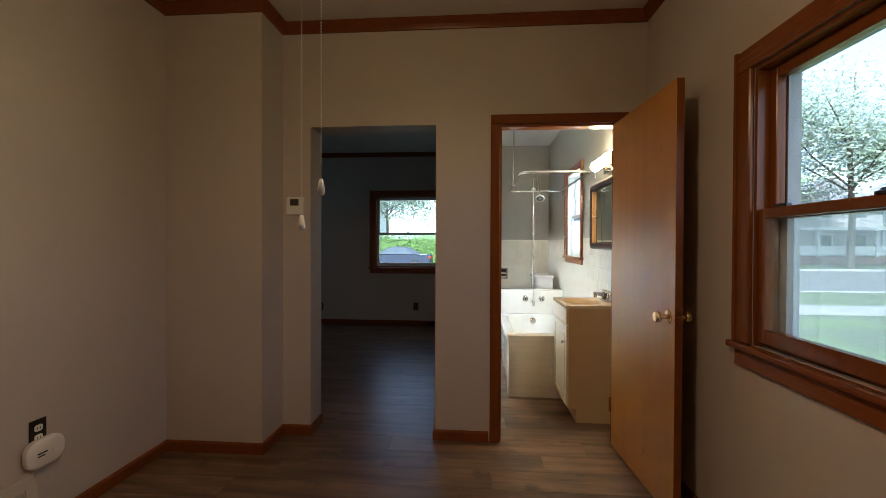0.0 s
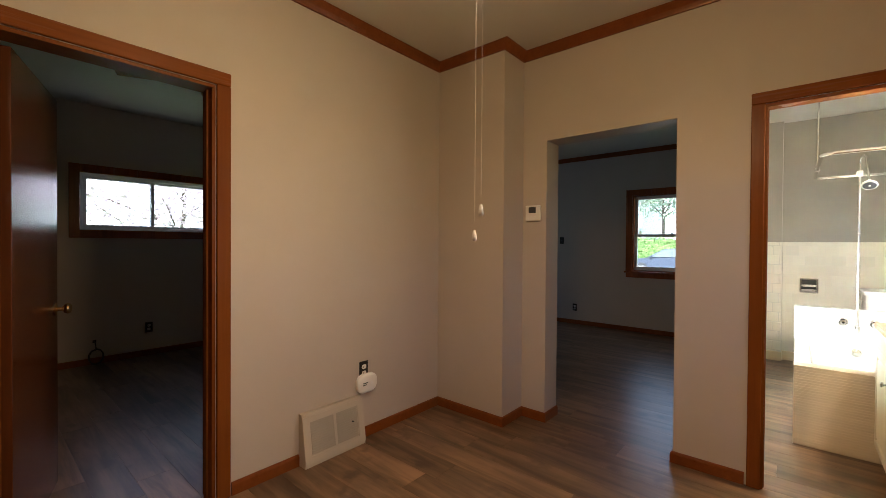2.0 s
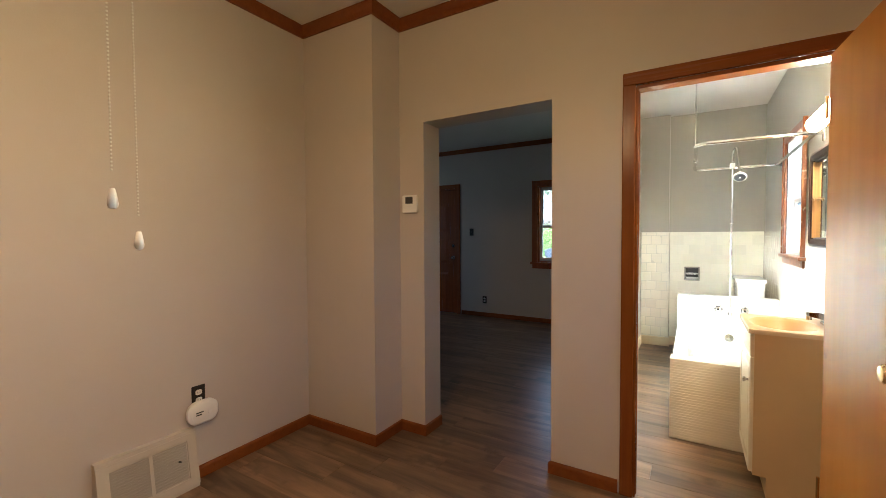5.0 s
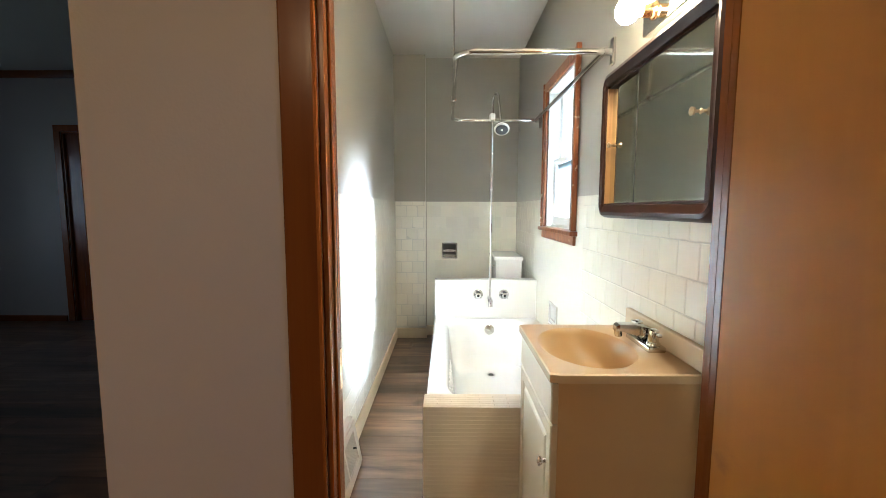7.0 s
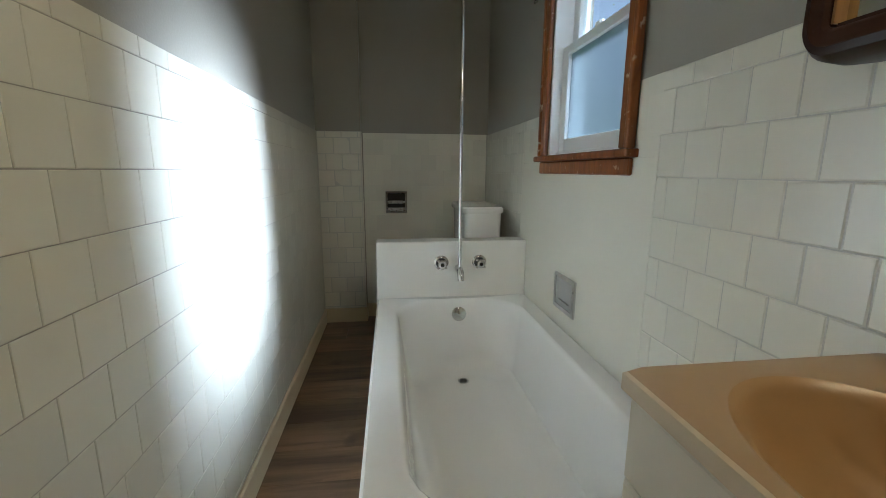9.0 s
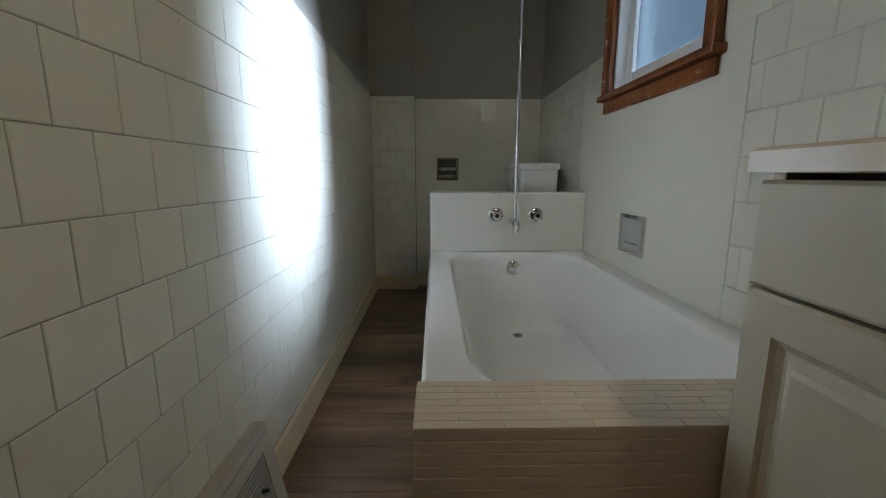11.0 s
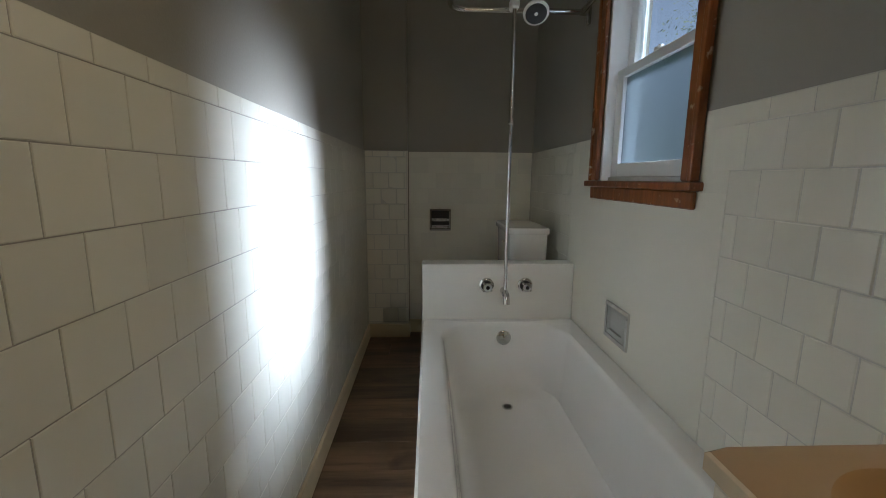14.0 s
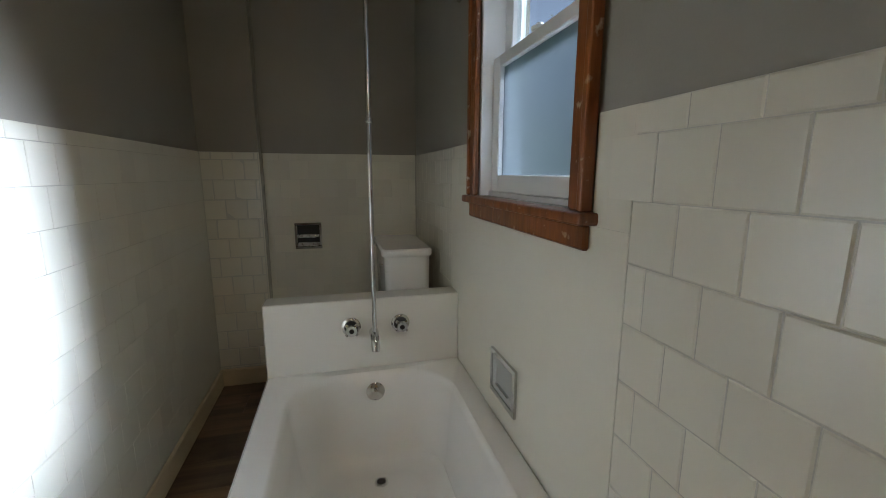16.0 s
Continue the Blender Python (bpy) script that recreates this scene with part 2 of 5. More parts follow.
# ---- building helpers ----
def box(bm, x0, y0, z0, x1, y1, z1, bevel=0.0, seg=1):
    vs = [bm.verts.new((x, y, z)) for z in (z0, z1) for y in (y0, y1) for x in (x0, x1)]
    fs = [bm.faces.new([vs[i] for i in q]) for q in ((0, 2, 3, 1), (4, 5, 7, 6), (0, 1, 5, 4), (2, 6, 7, 3), (0, 4, 6, 2), (1, 3, 7, 5))]
    if bevel:
        es = list({e for f in fs for e in f.edges})
        bmesh.ops.bevel(bm, geom=es, offset=bevel, segments=seg, affect="EDGES", profile=0.5)
    return bm


def slab(*a, bevel=0.0, seg=1):
    return box(bmesh.new(), *a, bevel=bevel, seg=seg)


def tube(bm, points, radius, sides=10, closed=False):
    """A round pipe along the points; radius a number or one for each point."""
    pts = [Vector(p) for p in points]
    n = len(pts)
    rings, up = [], None
    for i, p in enumerate(pts):
        a = pts[i - 1] if (i or closed) else p
        c = pts[(i + 1) % n] if (i < n - 1 or closed) else p
        d = (c - a).normalized()
        if up is None:
            up = d.orthogonal().normalized()
        else:
            up = (up - d * up.dot(d))
            up = up.normalized() if up.length > 1e-5 else d.orthogonal().normalized()
        side = d.cross(up)
        r = radius[i] if isinstance(radius, (list, tuple)) else radius
        rings.append([bm.verts.new(p + (up * math.cos(2 * math.pi * k / sides) + side * math.sin(2 * math.pi * k / sides)) * r) for k in range(sides)])
    m = n if closed else n - 1
    for i in range(m):
        a, b = rings[i], rings[(i + 1) % n]
        for k in range(sides):
            bm.faces.new((a[k], a[(k + 1) % sides], b[(k + 1) % sides], b[k]))
    if not closed:
        bm.faces.new(rings[0][::-1])
        bm.faces.new(rings[-1])
    return bm


def lathe(bm, base, axis, profile, sides=20):
    """Turned shape: profile rows (distance along axis, radius)."""
    base, axis = Vector(base), Vector(axis).normalized()
    return tube(bm, [base + axis * a for a, r in profile], [max(r, 0.0005) for a, r in profile], sides)


def ellipsoid(bm, centre, size, u=20, v=12):
    bmesh.ops.create_uvsphere(bm, u_segments=u, v_segments=v, radius=1, matrix=Matrix.Translation(centre) @ Matrix.Diagonal((*size, 1)))
    return bm


def sweep(bm, path, profile):
    """A moulding along a plan path with the room on its left; profile rows (distance from the wall, height), mitred at the corners."""
    pts = [Vector(p) for p in path]
    rings = []
    for i, p in enumerate(pts):
        ns = []
        for a, b in ((i - 1, i), (i, i + 1)):
            if a >= 0 and b < len(pts):
                d = (pts[b] - pts[a]).normalized()
                ns.append(Vector((-d.y, d.x)))
        if len(ns) == 2:
            nn = ns[0] + ns[1]
            nn = nn / max(nn.dot(ns[0]), 1e-6)
        else:
            nn = ns[0]
        rings.append([bm.verts.new((p.x + nn.x * d, p.y + nn.y * d, z)) for d, z in profile])
    k = len(profile)
    for a, b in zip(rings, rings[1:]):
        for i in range(k):
            bm.faces.new((a[i], a[(i + 1) % k], b[(i + 1) % k], b[i]))
    bm.faces.new(rings[0][::-1])
    bm.faces.new(rings[-1])
    return bm


def thing(name, label="", category="", place=(0, 0, 0), group="", kind=""):
    ob = new(name)
    ob.empty_display_size = 0.05
    ob.location = place
    return tagged(ob, label, category, group, kind)


def finish(name, bm, mat, smooth=False, frame_=None):
    if frame_ is not None:
        bm.transform(frame_)
    bmesh.ops.recalc_face_normals(bm, faces=bm.faces)
    me = bpy.data.meshes.new(name)
    bm.to_mesh(me)
    bm.free()
    me.materials.append(mat)
    if smooth:
        for p in me.polygons:
            p.use_smooth = True
        me.set_sharp_from_angle(angle=radians(38))
    return me


def under(ob, parent):
    ob.parent = parent
    ob.matrix_parent_inverse = parent.matrix_basis.inverted() if parent.parent is None else Matrix.Identity(4)
    return ob


def part(name, bm, mat, parent, label="", smooth=False, frame_=None):
    ob = new(name, finish(name, bm, mat, smooth, frame_))
    under(ob, parent)
    return tagged(ob, label)


def single(name, bm, mat, label="", category="", kind="", group="", smooth=False, frame_=None):
    return tagged(new(name, finish(name, bm, mat, smooth, frame_)), label, category, group, kind)


def wall(name, along, f0, f1, a0, a1, z0, z1, holes, mat, label):
    """A wall along x or y between two faces, with openings (a, b, low, high) through it."""
    cuts_a = sorted({a0, a1, *[v for h in holes for v in h[:2]]})
    cuts_z = sorted({z0, z1, *[v for h in holes for v in h[2:]]})
    bm = bmesh.new()
    seen = {}

    def vert(a, f, z):
        key = (round(a, 4), round(f, 4), round(z, 4))
        if key not in seen:
            seen[key] = bm.verts.new((a, f, z) if along == "x" else (f, a, z))
        return seen[key]

    def solid(i, k):
        if not (0 <= i < len(cuts_a) - 1 and 0 <= k < len(cuts_z) - 1):
            return False
        a, z = (cuts_a[i] + cuts_a[i + 1]) / 2, (cuts_z[k] + cuts_z[k + 1]) / 2
        return not any(h[0] < a < h[1] and h[2] < z < h[3] for h in holes)

    for i in range(len(cuts_a) - 1):
        for k in range(len(cuts_z) - 1):
            if not solid(i, k):
                continue
            a, b, c, d = cuts_a[i], cuts_a[i + 1], cuts_z[k], cuts_z[k + 1]
            for f in (f0, f1):
                bm.faces.new([vert(a, f, c), vert(b, f, c), vert(b, f, d), vert(a, f, d)])
            for (p, q), (di, dk) in ((((a, c), (a, d)), (-1, 0)), (((b, c), (b, d)), (1, 0)), (((a, c), (b, c)), (0, -1)), (((a, d), (b, d)), (0, 1))):
                if not solid(i + di, k + dk):
                    bm.faces.new([vert(p[0], f0, p[1]), vert(q[0], f0, q[1]), vert(q[0], f1, q[1]), vert(p[0], f1, p[1])])
    return single(name, bm, mat, label, "wall", "structure")


def face_frame(axis, at, sign):
    """Local u along the wall, v out of it into the room, w up."""
    if axis == "y":
        return Matrix(((1, 0, 0, 0), (0, sign, 0, at), (0, 0, 1, 0), (0, 0, 0, 1)))
    return Matrix(((0, sign, 0, at), (1, 0, 0, 0), (0, 0, 1, 0), (0, 0, 0, 1)))


def loft(bm, rings, cap_last=True, cap_first=False):
    vs = [[bm.verts.new(p) for p in r] for r in rings]
    n = len(vs[0])
    for a, b in zip(vs, vs[1:]):
        for i in range(n):
            bm.faces.new((a[i], a[(i + 1) % n], b[(i + 1) % n], b[i]))
    if cap_last:
        bm.faces.new(vs[-1])
    if cap_first:
        bm.faces.new(vs[0][::-1])
    return bm


def round_rect(x0, y0, x1, y1, r, z, n=6):
    out = []
    for cx, cy, a in ((x1 - r, y1 - r, 0), (x0 + r, y1 - r, 90), (x0 + r, y0 + r, 180), (x1 - r, y0 + r, 270)):
        for i in range(n + 1):
            t = radians(a + 90 * i / n)
            out.append((cx + r * math.cos(t), cy + r * math.sin(t), z))
    return out


# ---- structure ----
TOP = 2.73
LX, RX, BX, DY = -1.41, 1.55, 0.365, 3.796
W1A, W1B, W1L, W1H = 1.838, 2.803, 0.89, 1.957
floor = single("floor", slab(-5.02, -1.02, -0.25, 1.72, 7.78, -0.009), SUBFLOOR, "grey-brown wood-look vinyl plank floor", "floor", "structure")
single("ceiling", slab(-5.02, -1.02, TOP, 1.72, 7.78, TOP + 0.14), CEIL, "plain painted plaster ceiling", "ceiling", "structure")
single("ceiling_bath", slab(BX - 0.006, 3.874, TOP - 0.025, RX + 0.006, 7.156, TOP - 0.003), CEIL, "plain painted bathroom ceiling", "ceiling", "structure")
wall("wall_west", "y", -1.53, LX, -0.9, DY, -0.1, TOP, [(1.09, 1.85, -0.1, 2.07), (0.13, 0.925, -0.1, 2.07)], PAINT, "greige painted wall with two door openings")
single("wall_chimney", slab(LX, 3.524, -0.1, -0.80, DY, TOP), PAINT, "greige painted boxed-out chimney corner", "wall", "structure")
wall("wall_divider", "x", DY, 3.988, -5.02, 0.25, -0.1, TOP, [(-0.608, 0.228, -0.1, 2.05)], PAINT, "greige painted wall with a plain cased opening")
wall_bath_door = wall("wall_bath_door", "x", DY, 3.873, 0.25, RX, -0.1, TOP, [(0.628, 1.389, -0.1, 2.06)], PAINT, "greige painted wall round the bathroom door")
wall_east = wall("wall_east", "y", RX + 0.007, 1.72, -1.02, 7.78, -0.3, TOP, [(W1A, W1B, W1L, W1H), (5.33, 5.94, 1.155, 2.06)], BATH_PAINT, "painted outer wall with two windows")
single("wall_east_front", slab(RX, -0.9, -0.1, RX + 0.007, W1A, TOP), PAINT, "greige painted wall face", "wall", "structure")
single("wall_east_front_mid", slab(RX, W1B, -0.1, RX + 0.007, DY, TOP), PAINT, "greige painted wall face", "wall", "structure")
single("wall_east_front_low", slab(RX, W1A, -0.1, RX + 0.007, W1B, W1L), PAINT, "greige painted wall face under the window", "wall", "structure")
single("wall_east_front_high", slab(RX, W1A, W1H, RX + 0.007, W1B, TOP), PAINT, "greige painted wall face over the window", "wall", "structure")
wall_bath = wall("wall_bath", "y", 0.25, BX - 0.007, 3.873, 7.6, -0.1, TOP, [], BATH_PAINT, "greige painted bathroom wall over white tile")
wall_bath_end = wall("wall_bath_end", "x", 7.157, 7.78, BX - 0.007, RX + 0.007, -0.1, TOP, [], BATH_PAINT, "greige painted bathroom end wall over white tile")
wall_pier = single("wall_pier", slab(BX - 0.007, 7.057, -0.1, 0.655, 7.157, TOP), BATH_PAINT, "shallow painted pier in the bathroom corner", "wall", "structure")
wall("wall_north", "x", 7.60, 7.78, -5.02, BX - 0.007, -0.3, TOP, [(-1.10, -0.05, 0.905, 2.05), (-3.34, -2.49, -0.1, 2.10)], PAINT, "greige painted front wall with door and window")
wall("wall_far_west", "y", -5.02, -4.70, 3.988, 7.6, -0.3, TOP, [(5.45, 6.15, 0.90, 2.05)], PAINT, "greige painted wall of the front room")
wall("wall_bedroom", "y", -5.02, -4.85, -1.02, DY, -0.3, TOP, [(1.815, 3.155, 1.42, 2.015)], PAINT, "grey painted bedroom wall with a high window")
wall("wall_south", "x", -1.02, -0.9, -5.02, RX + 0.007, -0.3, TOP, [], PAINT, "greige painted back wall")

CROWN = [(0, TOP - 0.066), (0.014, TOP - 0.066), (0.018, TOP - 0.056), (0.026, TOP - 0.040), (0.040, TOP - 0.020), (0.046, TOP - 0.012), (0.046, TOP - 0.001), (0, TOP - 0.001)]
BASE = [(0, 0.0), (0.014, 0.0), (0.014, 0.052), (0.010, 0.062), (0.004, 0.066), (0, 0.066)]
SHOE = [(0, 0.0), (0.012, 0.0), (0.012, 0.095), (0.006, 0.102), (0, 0.102)]


def moulding(name, path, profile, mat, label):
    return single(name, sweep(bmesh.new(), path, profile), mat, label, "trim", "structure")


moulding("trim", [(RX, -0.9), (RX, DY), (-0.80, DY), (-0.80, 3.524), (LX, 3.524), (LX, -0.9)], CROWN, TRIM, "varnished wood crown moulding along the ceiling")
moulding("trim", [(0.25, 3.988), (0.25, 7.6), (-4.70, 7.6), (-4.70, 3.988)], CROWN, TRIM, "dark wood crown moulding along the ceiling")
moulding("baseboard", [(RX, -0.9), (RX, DY), (1.450, DY)], BASE, TRIM, "low varnished wood baseboard")
moulding("baseboard", [(0.572, DY), (0.228, DY), (0.228, 3.988)], BASE, TRIM, "low varnished wood baseboard beside the opening")
moulding("baseboard", [(-0.608, 3.988), (-0.608, DY), (-0.80, DY), (-0.80, 3.524), (LX, 3.524), (LX, 2.735)], BASE, TRIM, "low varnished wood baseboard round the chimney corner")
moulding("baseboard", [(LX, 2.30), (LX, 1.925)], BASE, TRIM, "short varnished wood baseboard beside the register")
moulding("baseboard", [(0.25, 3.988), (0.25, 7.6), (-2.40, 7.6)], BASE, TRIM, "varnished wood baseboard of the front room")
moulding("baseboard", [(-3.43, 7.6), (-4.70, 7.6), (-4.70, 3.988)], BASE, TRIM, "varnished wood baseboard of the front room")
moulding("baseboard", [(-1.53, DY), (-4.85, DY), (-4.85, -0.9)], BASE, TRIM, "varnished wood baseboard of the bedroom")
moulding("baseboard", [(0.655, 7.15), (0.655, 7.05), (BX, 7.05), (BX, 5.03)], SHOE, CREAM, "cream tile base along the bathroom floor")
moulding("baseboard", [(BX, 4.585), (BX, 3.873)], SHOE, CREAM, "cream tile base along the bathroom floor")
moulding("baseboard", [(RX, 6.30), (RX, 7.15), (0.655, 7.15)], SHOE, CREAM, "cream tile base behind the toilet")


# ---- doors ----
def casing(fr, a, b, top, label, width=0.066, mat=TRIM_Z, rail=TRIM_H, proud=0.018, jamb=0.16, low=0.0, lining=0.018, stop=0.011):
    """Casing round an opening from a to b, with the jamb lining and its stop."""
    t = thing("trim", label, "door trim", kind="structure")
    for u0, u1 in ((a - width, a), (b, b + width)):
        part("casing", slab(u0, 0.0, low, u1, proud, top, bevel=0.004), mat, t, frame_=fr)
    part("head_casing", slab(a - width, 0.0, top, b + width, proud, top + width, bevel=0.004), rail, t, frame_=fr)
    if not jamb:
        return t
    for u0, u1, s in ((a, a + lining, 1), (b - lining, b, -1)):
        part("jamb", slab(u0, -jamb, low, u1, -0.001, top - 0.019), mat, t, frame_=fr)
        inner = u1 if s > 0 else u0
        w0, w1 = sorted((inner, inner + s * stop))
        part("door_stop", slab(w0, -jamb * 0.66, low, w1, -jamb * 0.36, top - 0.020, bevel=0.003), mat, t, frame_=fr)
    part("head_jamb", slab(a, -jamb, top - 0.018, b, -0.001, top), rail, t, frame_=fr)
    return t


def knob(parent, base, axis, mat=BRASS, size=1.0):
    bm = lathe(bmesh.new(), base, axis, [(0, 0.033 * size), (0.004, 0.033 * size), (0.008, 0.026 * size), (0.010, 0.012 * size), (0.030 * size, 0.011 * size),
               (0.034 * size, 0.016 * size), (0.040 * size, 0.024 * size), (0.050 * size, 0.0275 * size), (0.058 * size, 0.0265 * size), (0.064 * size, 0.021 * size), (0.0655 * size, 0.012 * size), (0.0655 * size, 0.0)], 24)
    return part("door_knob", bm, mat, parent, "round brass door knob", smooth=True)


def flush_door(name, label, hinge, angle, width, height, side, mat):
    """A slab door hinged at a plan point, its leaf running off at the angle (degrees); side: to which side its thickness lies."""
    d = thing(name, label, "door", (hinge[0], hinge[1], 0), kind="structure")
    m = pose(hinge[0], hinge[1], 0, 0, 0, angle)
    y0, y1 = sorted((0.0, 0.035 * side))
    part("leaf", slab(0.004, y0, 0.012, width - 0.0015, y1, height, bevel=0.0015), mat, d, frame_=m)
    # edge faces away from the light; that shade is put in darker wood
    part("edge_strip", slab(width - 0.0014, y0 + 0.0008, 0.013, width, y1 - 0.0008, height - 0.001), TRIM_Z, d, "door edge darkened by painted-in shade", frame_=m)
    turn = m.to_3x3()
    for v, s in ((y1, 1), (y0, -1)):
        knob(d, m @ Vector((width - 0.058, v, 0.940)), turn @ Vector((0, s, 0)))
    part("latch_plate", slab(width - 0.001, y0 + 0.006, 0.91, width + 0.0015, y1 - 0.006, 0.97), BRASS, d, "brass latch plate", frame_=m)
    for z in (0.22, height - 0.25):
        part("hinge", lathe(bmesh.new(), m @ Vector((0.0, -0.006 * side, z)), (0, 0, 1), [(0, 0.006), (0.09, 0.006)], 10), BRASS, d, "small brass hinge")
    return d


south = face_frame("y", DY, -1)
casing(south, 0.642, 1.378, 2.045, "varnished wood casing of the bathroom doorway", width=0.06, jamb=0.076, lining=0.010, stop=0.004)
bath_door = flush_door("door_1", "open flush birch door with brass knobs", (1.346, 3.802), -86.9, 0.738, 2.03, 1, BIRCH)
inside = casing(face_frame("y", 3.873, 1), 0.640, 1.380, 2.045, "varnished wood casing inside the bathroom", width=0.05, jamb=0.0, proud=0.010, lining=0.0, stop=0.0)
part("strike_plate", slab(0.6522, 3.838, 0.92, 0.6536, 3.868, 1.0), BRASS, inside, "brass strike plate")

east = face_frame("x", LX, 1)
casing(east, 1.098, 1.852, 2.072, "varnished wood casing of the bedroom doorway", jamb=0.12)
flush_door("door_2", "open flush wood bedroom door with brass knob", (-1.535, 1.125), 163.5, 0.72, 2.04, -1, DARK_LEAF)
casing(east, 0.14, 0.915, 2.072, "varnished wood casing of the closet door", jamb=0.12)
flush_door("door_3", "closed flush wood closet door", (LX - 0.05, 0.160), 90.0, 0.735, 2.04, 1, BIRCH)

front = face_frame("y", 7.60, -1)
casing(front, -3.335, -2.495, 2.10, "dark wood casing of the front door", width=0.07, mat=DARK_DOOR, rail=DARK_DOOR)
entry = thing("door_4", "closed dark panelled wooden front door", "door", (-2.915, 7.64, 0), kind="structure")
part("leaf", slab(-3.3165, 7.640, 0.0, -2.5135, 7.680, 2.0815, bevel=0.001), DARK_DOOR, entry)
for u0, u1 in ((-3.315, -3.165), (-2.665, -2.515)):
    part("stile", slab(u0, 7.628, 0.014, u1, 7.6395, 2.078, bevel=0.003), DARK_DOOR, entry)
for z0, z1 in ((0.014, 0.24), (0.70, 0.84), (1.26, 1.38), (1.86, 2.078)):
    part("rail", slab(-3.1645, 7.628, z0, -2.6655, 7.6395, z1, bevel=0.003), DARK_DOOR, entry)
for z0, z1 in ((0.24, 0.70), (0.84, 1.26), (1.38, 1.86)):
    part("panel", loft(bmesh.new(), [[(x, 7.6395, z) for x, z in ((-3.15, z0 + 0.015), (-2.68, z0 + 0.015), (-2.68, z1 - 0.015), (-3.15, z1 - 0.015))],
                                    [(x, 7.630, z) for x, z in ((-3.11, z0 + 0.055), (-2.72, z0 + 0.055), (-2.72, z1 - 0.055), (-3.11, z1 - 0.055))]], cap_first=True), DARK_DOOR, entry)
part("threshold", slab(-3.335, 7.603, -0.09, -2.495, 7.78, -0.001), TRIM_H, entry)
knob(entry, (-2.575, 7.628, 0.94), (0, -1, 0), CHROME)
part("deadbolt", lathe(bmesh.new(), (-2.575, 7.628, 1.14), (0, -1, 0), [(0, 0.028), (0.012, 0.026), (0.016, 0.012), (0.03, 0.011)], 20), CHROME, entry, "chrome deadbolt", smooth=True)


# ---- windows ----
def pane(parent, *a, mat=GLASS, fr=None, label=""):
    p = part("pane", slab(*a), mat, parent, label, frame_=fr)
    p.visible_shadow = False
    return p


def hung_window(name, label, fr, a, b, low, high, wood, rail, sash, depth, casing_w=0.085, frosted=False, stool=0.055, apron=0.07, split=0.47, screen=False, set_in=0.0):
    """A two-sash window in an opening from a to b: casing, stool, apron, liner, sashes and panes. Local v points into the room."""
    w = thing(name, label, "window", kind="structure")
    for u0, u1 in ((a - casing_w, a), (b, b + casing_w)):
        part("casing", slab(u0, 0.0, low, u1, 0.02, high, bevel=0.005), wood, w, frame_=fr)
    part("head_casing", slab(a - casing_w, 0.0, high, b + casing_w, 0.02, high + casing_w, bevel=0.005), rail, w, frame_=fr)
    for u0, u1 in ((a - casing_w - 0.002, a - casing_w + 0.016), (b + casing_w - 0.016, b + casing_w + 0.002)):
        part("back_band", slab(u0, 0.0005, low, u1, 0.028, high + casing_w + 0.002, bevel=0.004, seg=2), wood, w, frame_=fr)
    part("window_sill", slab(a - casing_w - 0.02, -0.03, low - 0.026, b + casing_w + 0.02, stool, low - 0.001, bevel=0.006, seg=2), rail, w, "rounded wooden stool", frame_=fr)
    if apron:
        part("apron", slab(a - casing_w, 0.0, low - 0.026 - apron, b + casing_w, 0.016, low - 0.027, bevel=0.004), rail, w, frame_=fr)
    for u0, u1 in ((a, a + 0.014), (b - 0.014, b)):
        part("liner", slab(u0, -0.117 + set_in if screen else -depth, low, u1, -0.001, high - 0.015), sash if frosted else wood, w, frame_=fr)
    part("head_liner", slab(a, -depth, high - 0.014, b, -0.001, high), sash if frosted else rail, w, frame_=fr)
    part("sub_sill", slab(a, -depth - 0.03, low - 0.001, b, -0.031, low + 0.014), sash if frosted else rail, w, frame_=fr)
    a, b, low, high = a + 0.0145, b - 0.0145, low + 0.0145, high - 0.0145
    mid = low + (high - low) * split
    for nm, z0, z1, v0, v1, bottom, top in (("lower_sash", low, mid + 0.02, -0.075, -0.040, 0.055, 0.036), ("upper_sash", mid - 0.02, high, -0.113, -0.078, 0.036, 0.045)):
        v0, v1 = v0 + set_in, v1 + set_in
        bm = bmesh.new()
        s = 0.034 if screen else 0.056 if frosted else 0.042
        box(bm, a, v0, z0, a + s, v1, z1, bevel=0.003)
        box(bm, b - s, v0, z0, b, v1, z1, bevel=0.003)
        box(bm, a + s, v0, z0, b - s, v1, z0 + bottom, bevel=0.003)
        box(bm, a + s, v0, z1 - top, b - s, v1, z1, bevel=0.003)
        sh = part(nm, bm, sash, w, frame_=fr)
        pane(sh, a + s, (v0 + v1) / 2 - 0.002, z0 + bottom, b - s, (v0 + v1) / 2 + 0.002, z1 - top, mat=FROST if frosted and nm == "lower_sash" else GLASS, fr=fr)
    if screen:
        bm = bmesh.new()
        k = 0.034
        for q in ((a - 0.014, -0.160 + set_in, low, a + k, -0.120 + set_in, high), (b - k, -0.160 + set_in, low, b + 0.014, -0.120 + set_in, high), (a + k, -0.160 + set_in, low, b - k, -0.120 + set_in, low + 0.03), (a + k, -0.150 + set_in, mid - 0.015, b - k, -0.135 + set_in, mid + 0.015), (a + k, -0.160 + set_in, high - 0.03, b - k, -0.120 + set_in, high)):
            box(bm, *q)
        st = part("storm_frame", bm, STORM, w, "weathered grey storm frame", frame_=fr)
        pane(st, a + k, -0.143 + set_in, low + 0.03, b - k, -0.141 + set_in, mid - 0.015, mat=SCREEN, fr=fr, label="grey insect screen")
    lk = (a + b) / 2
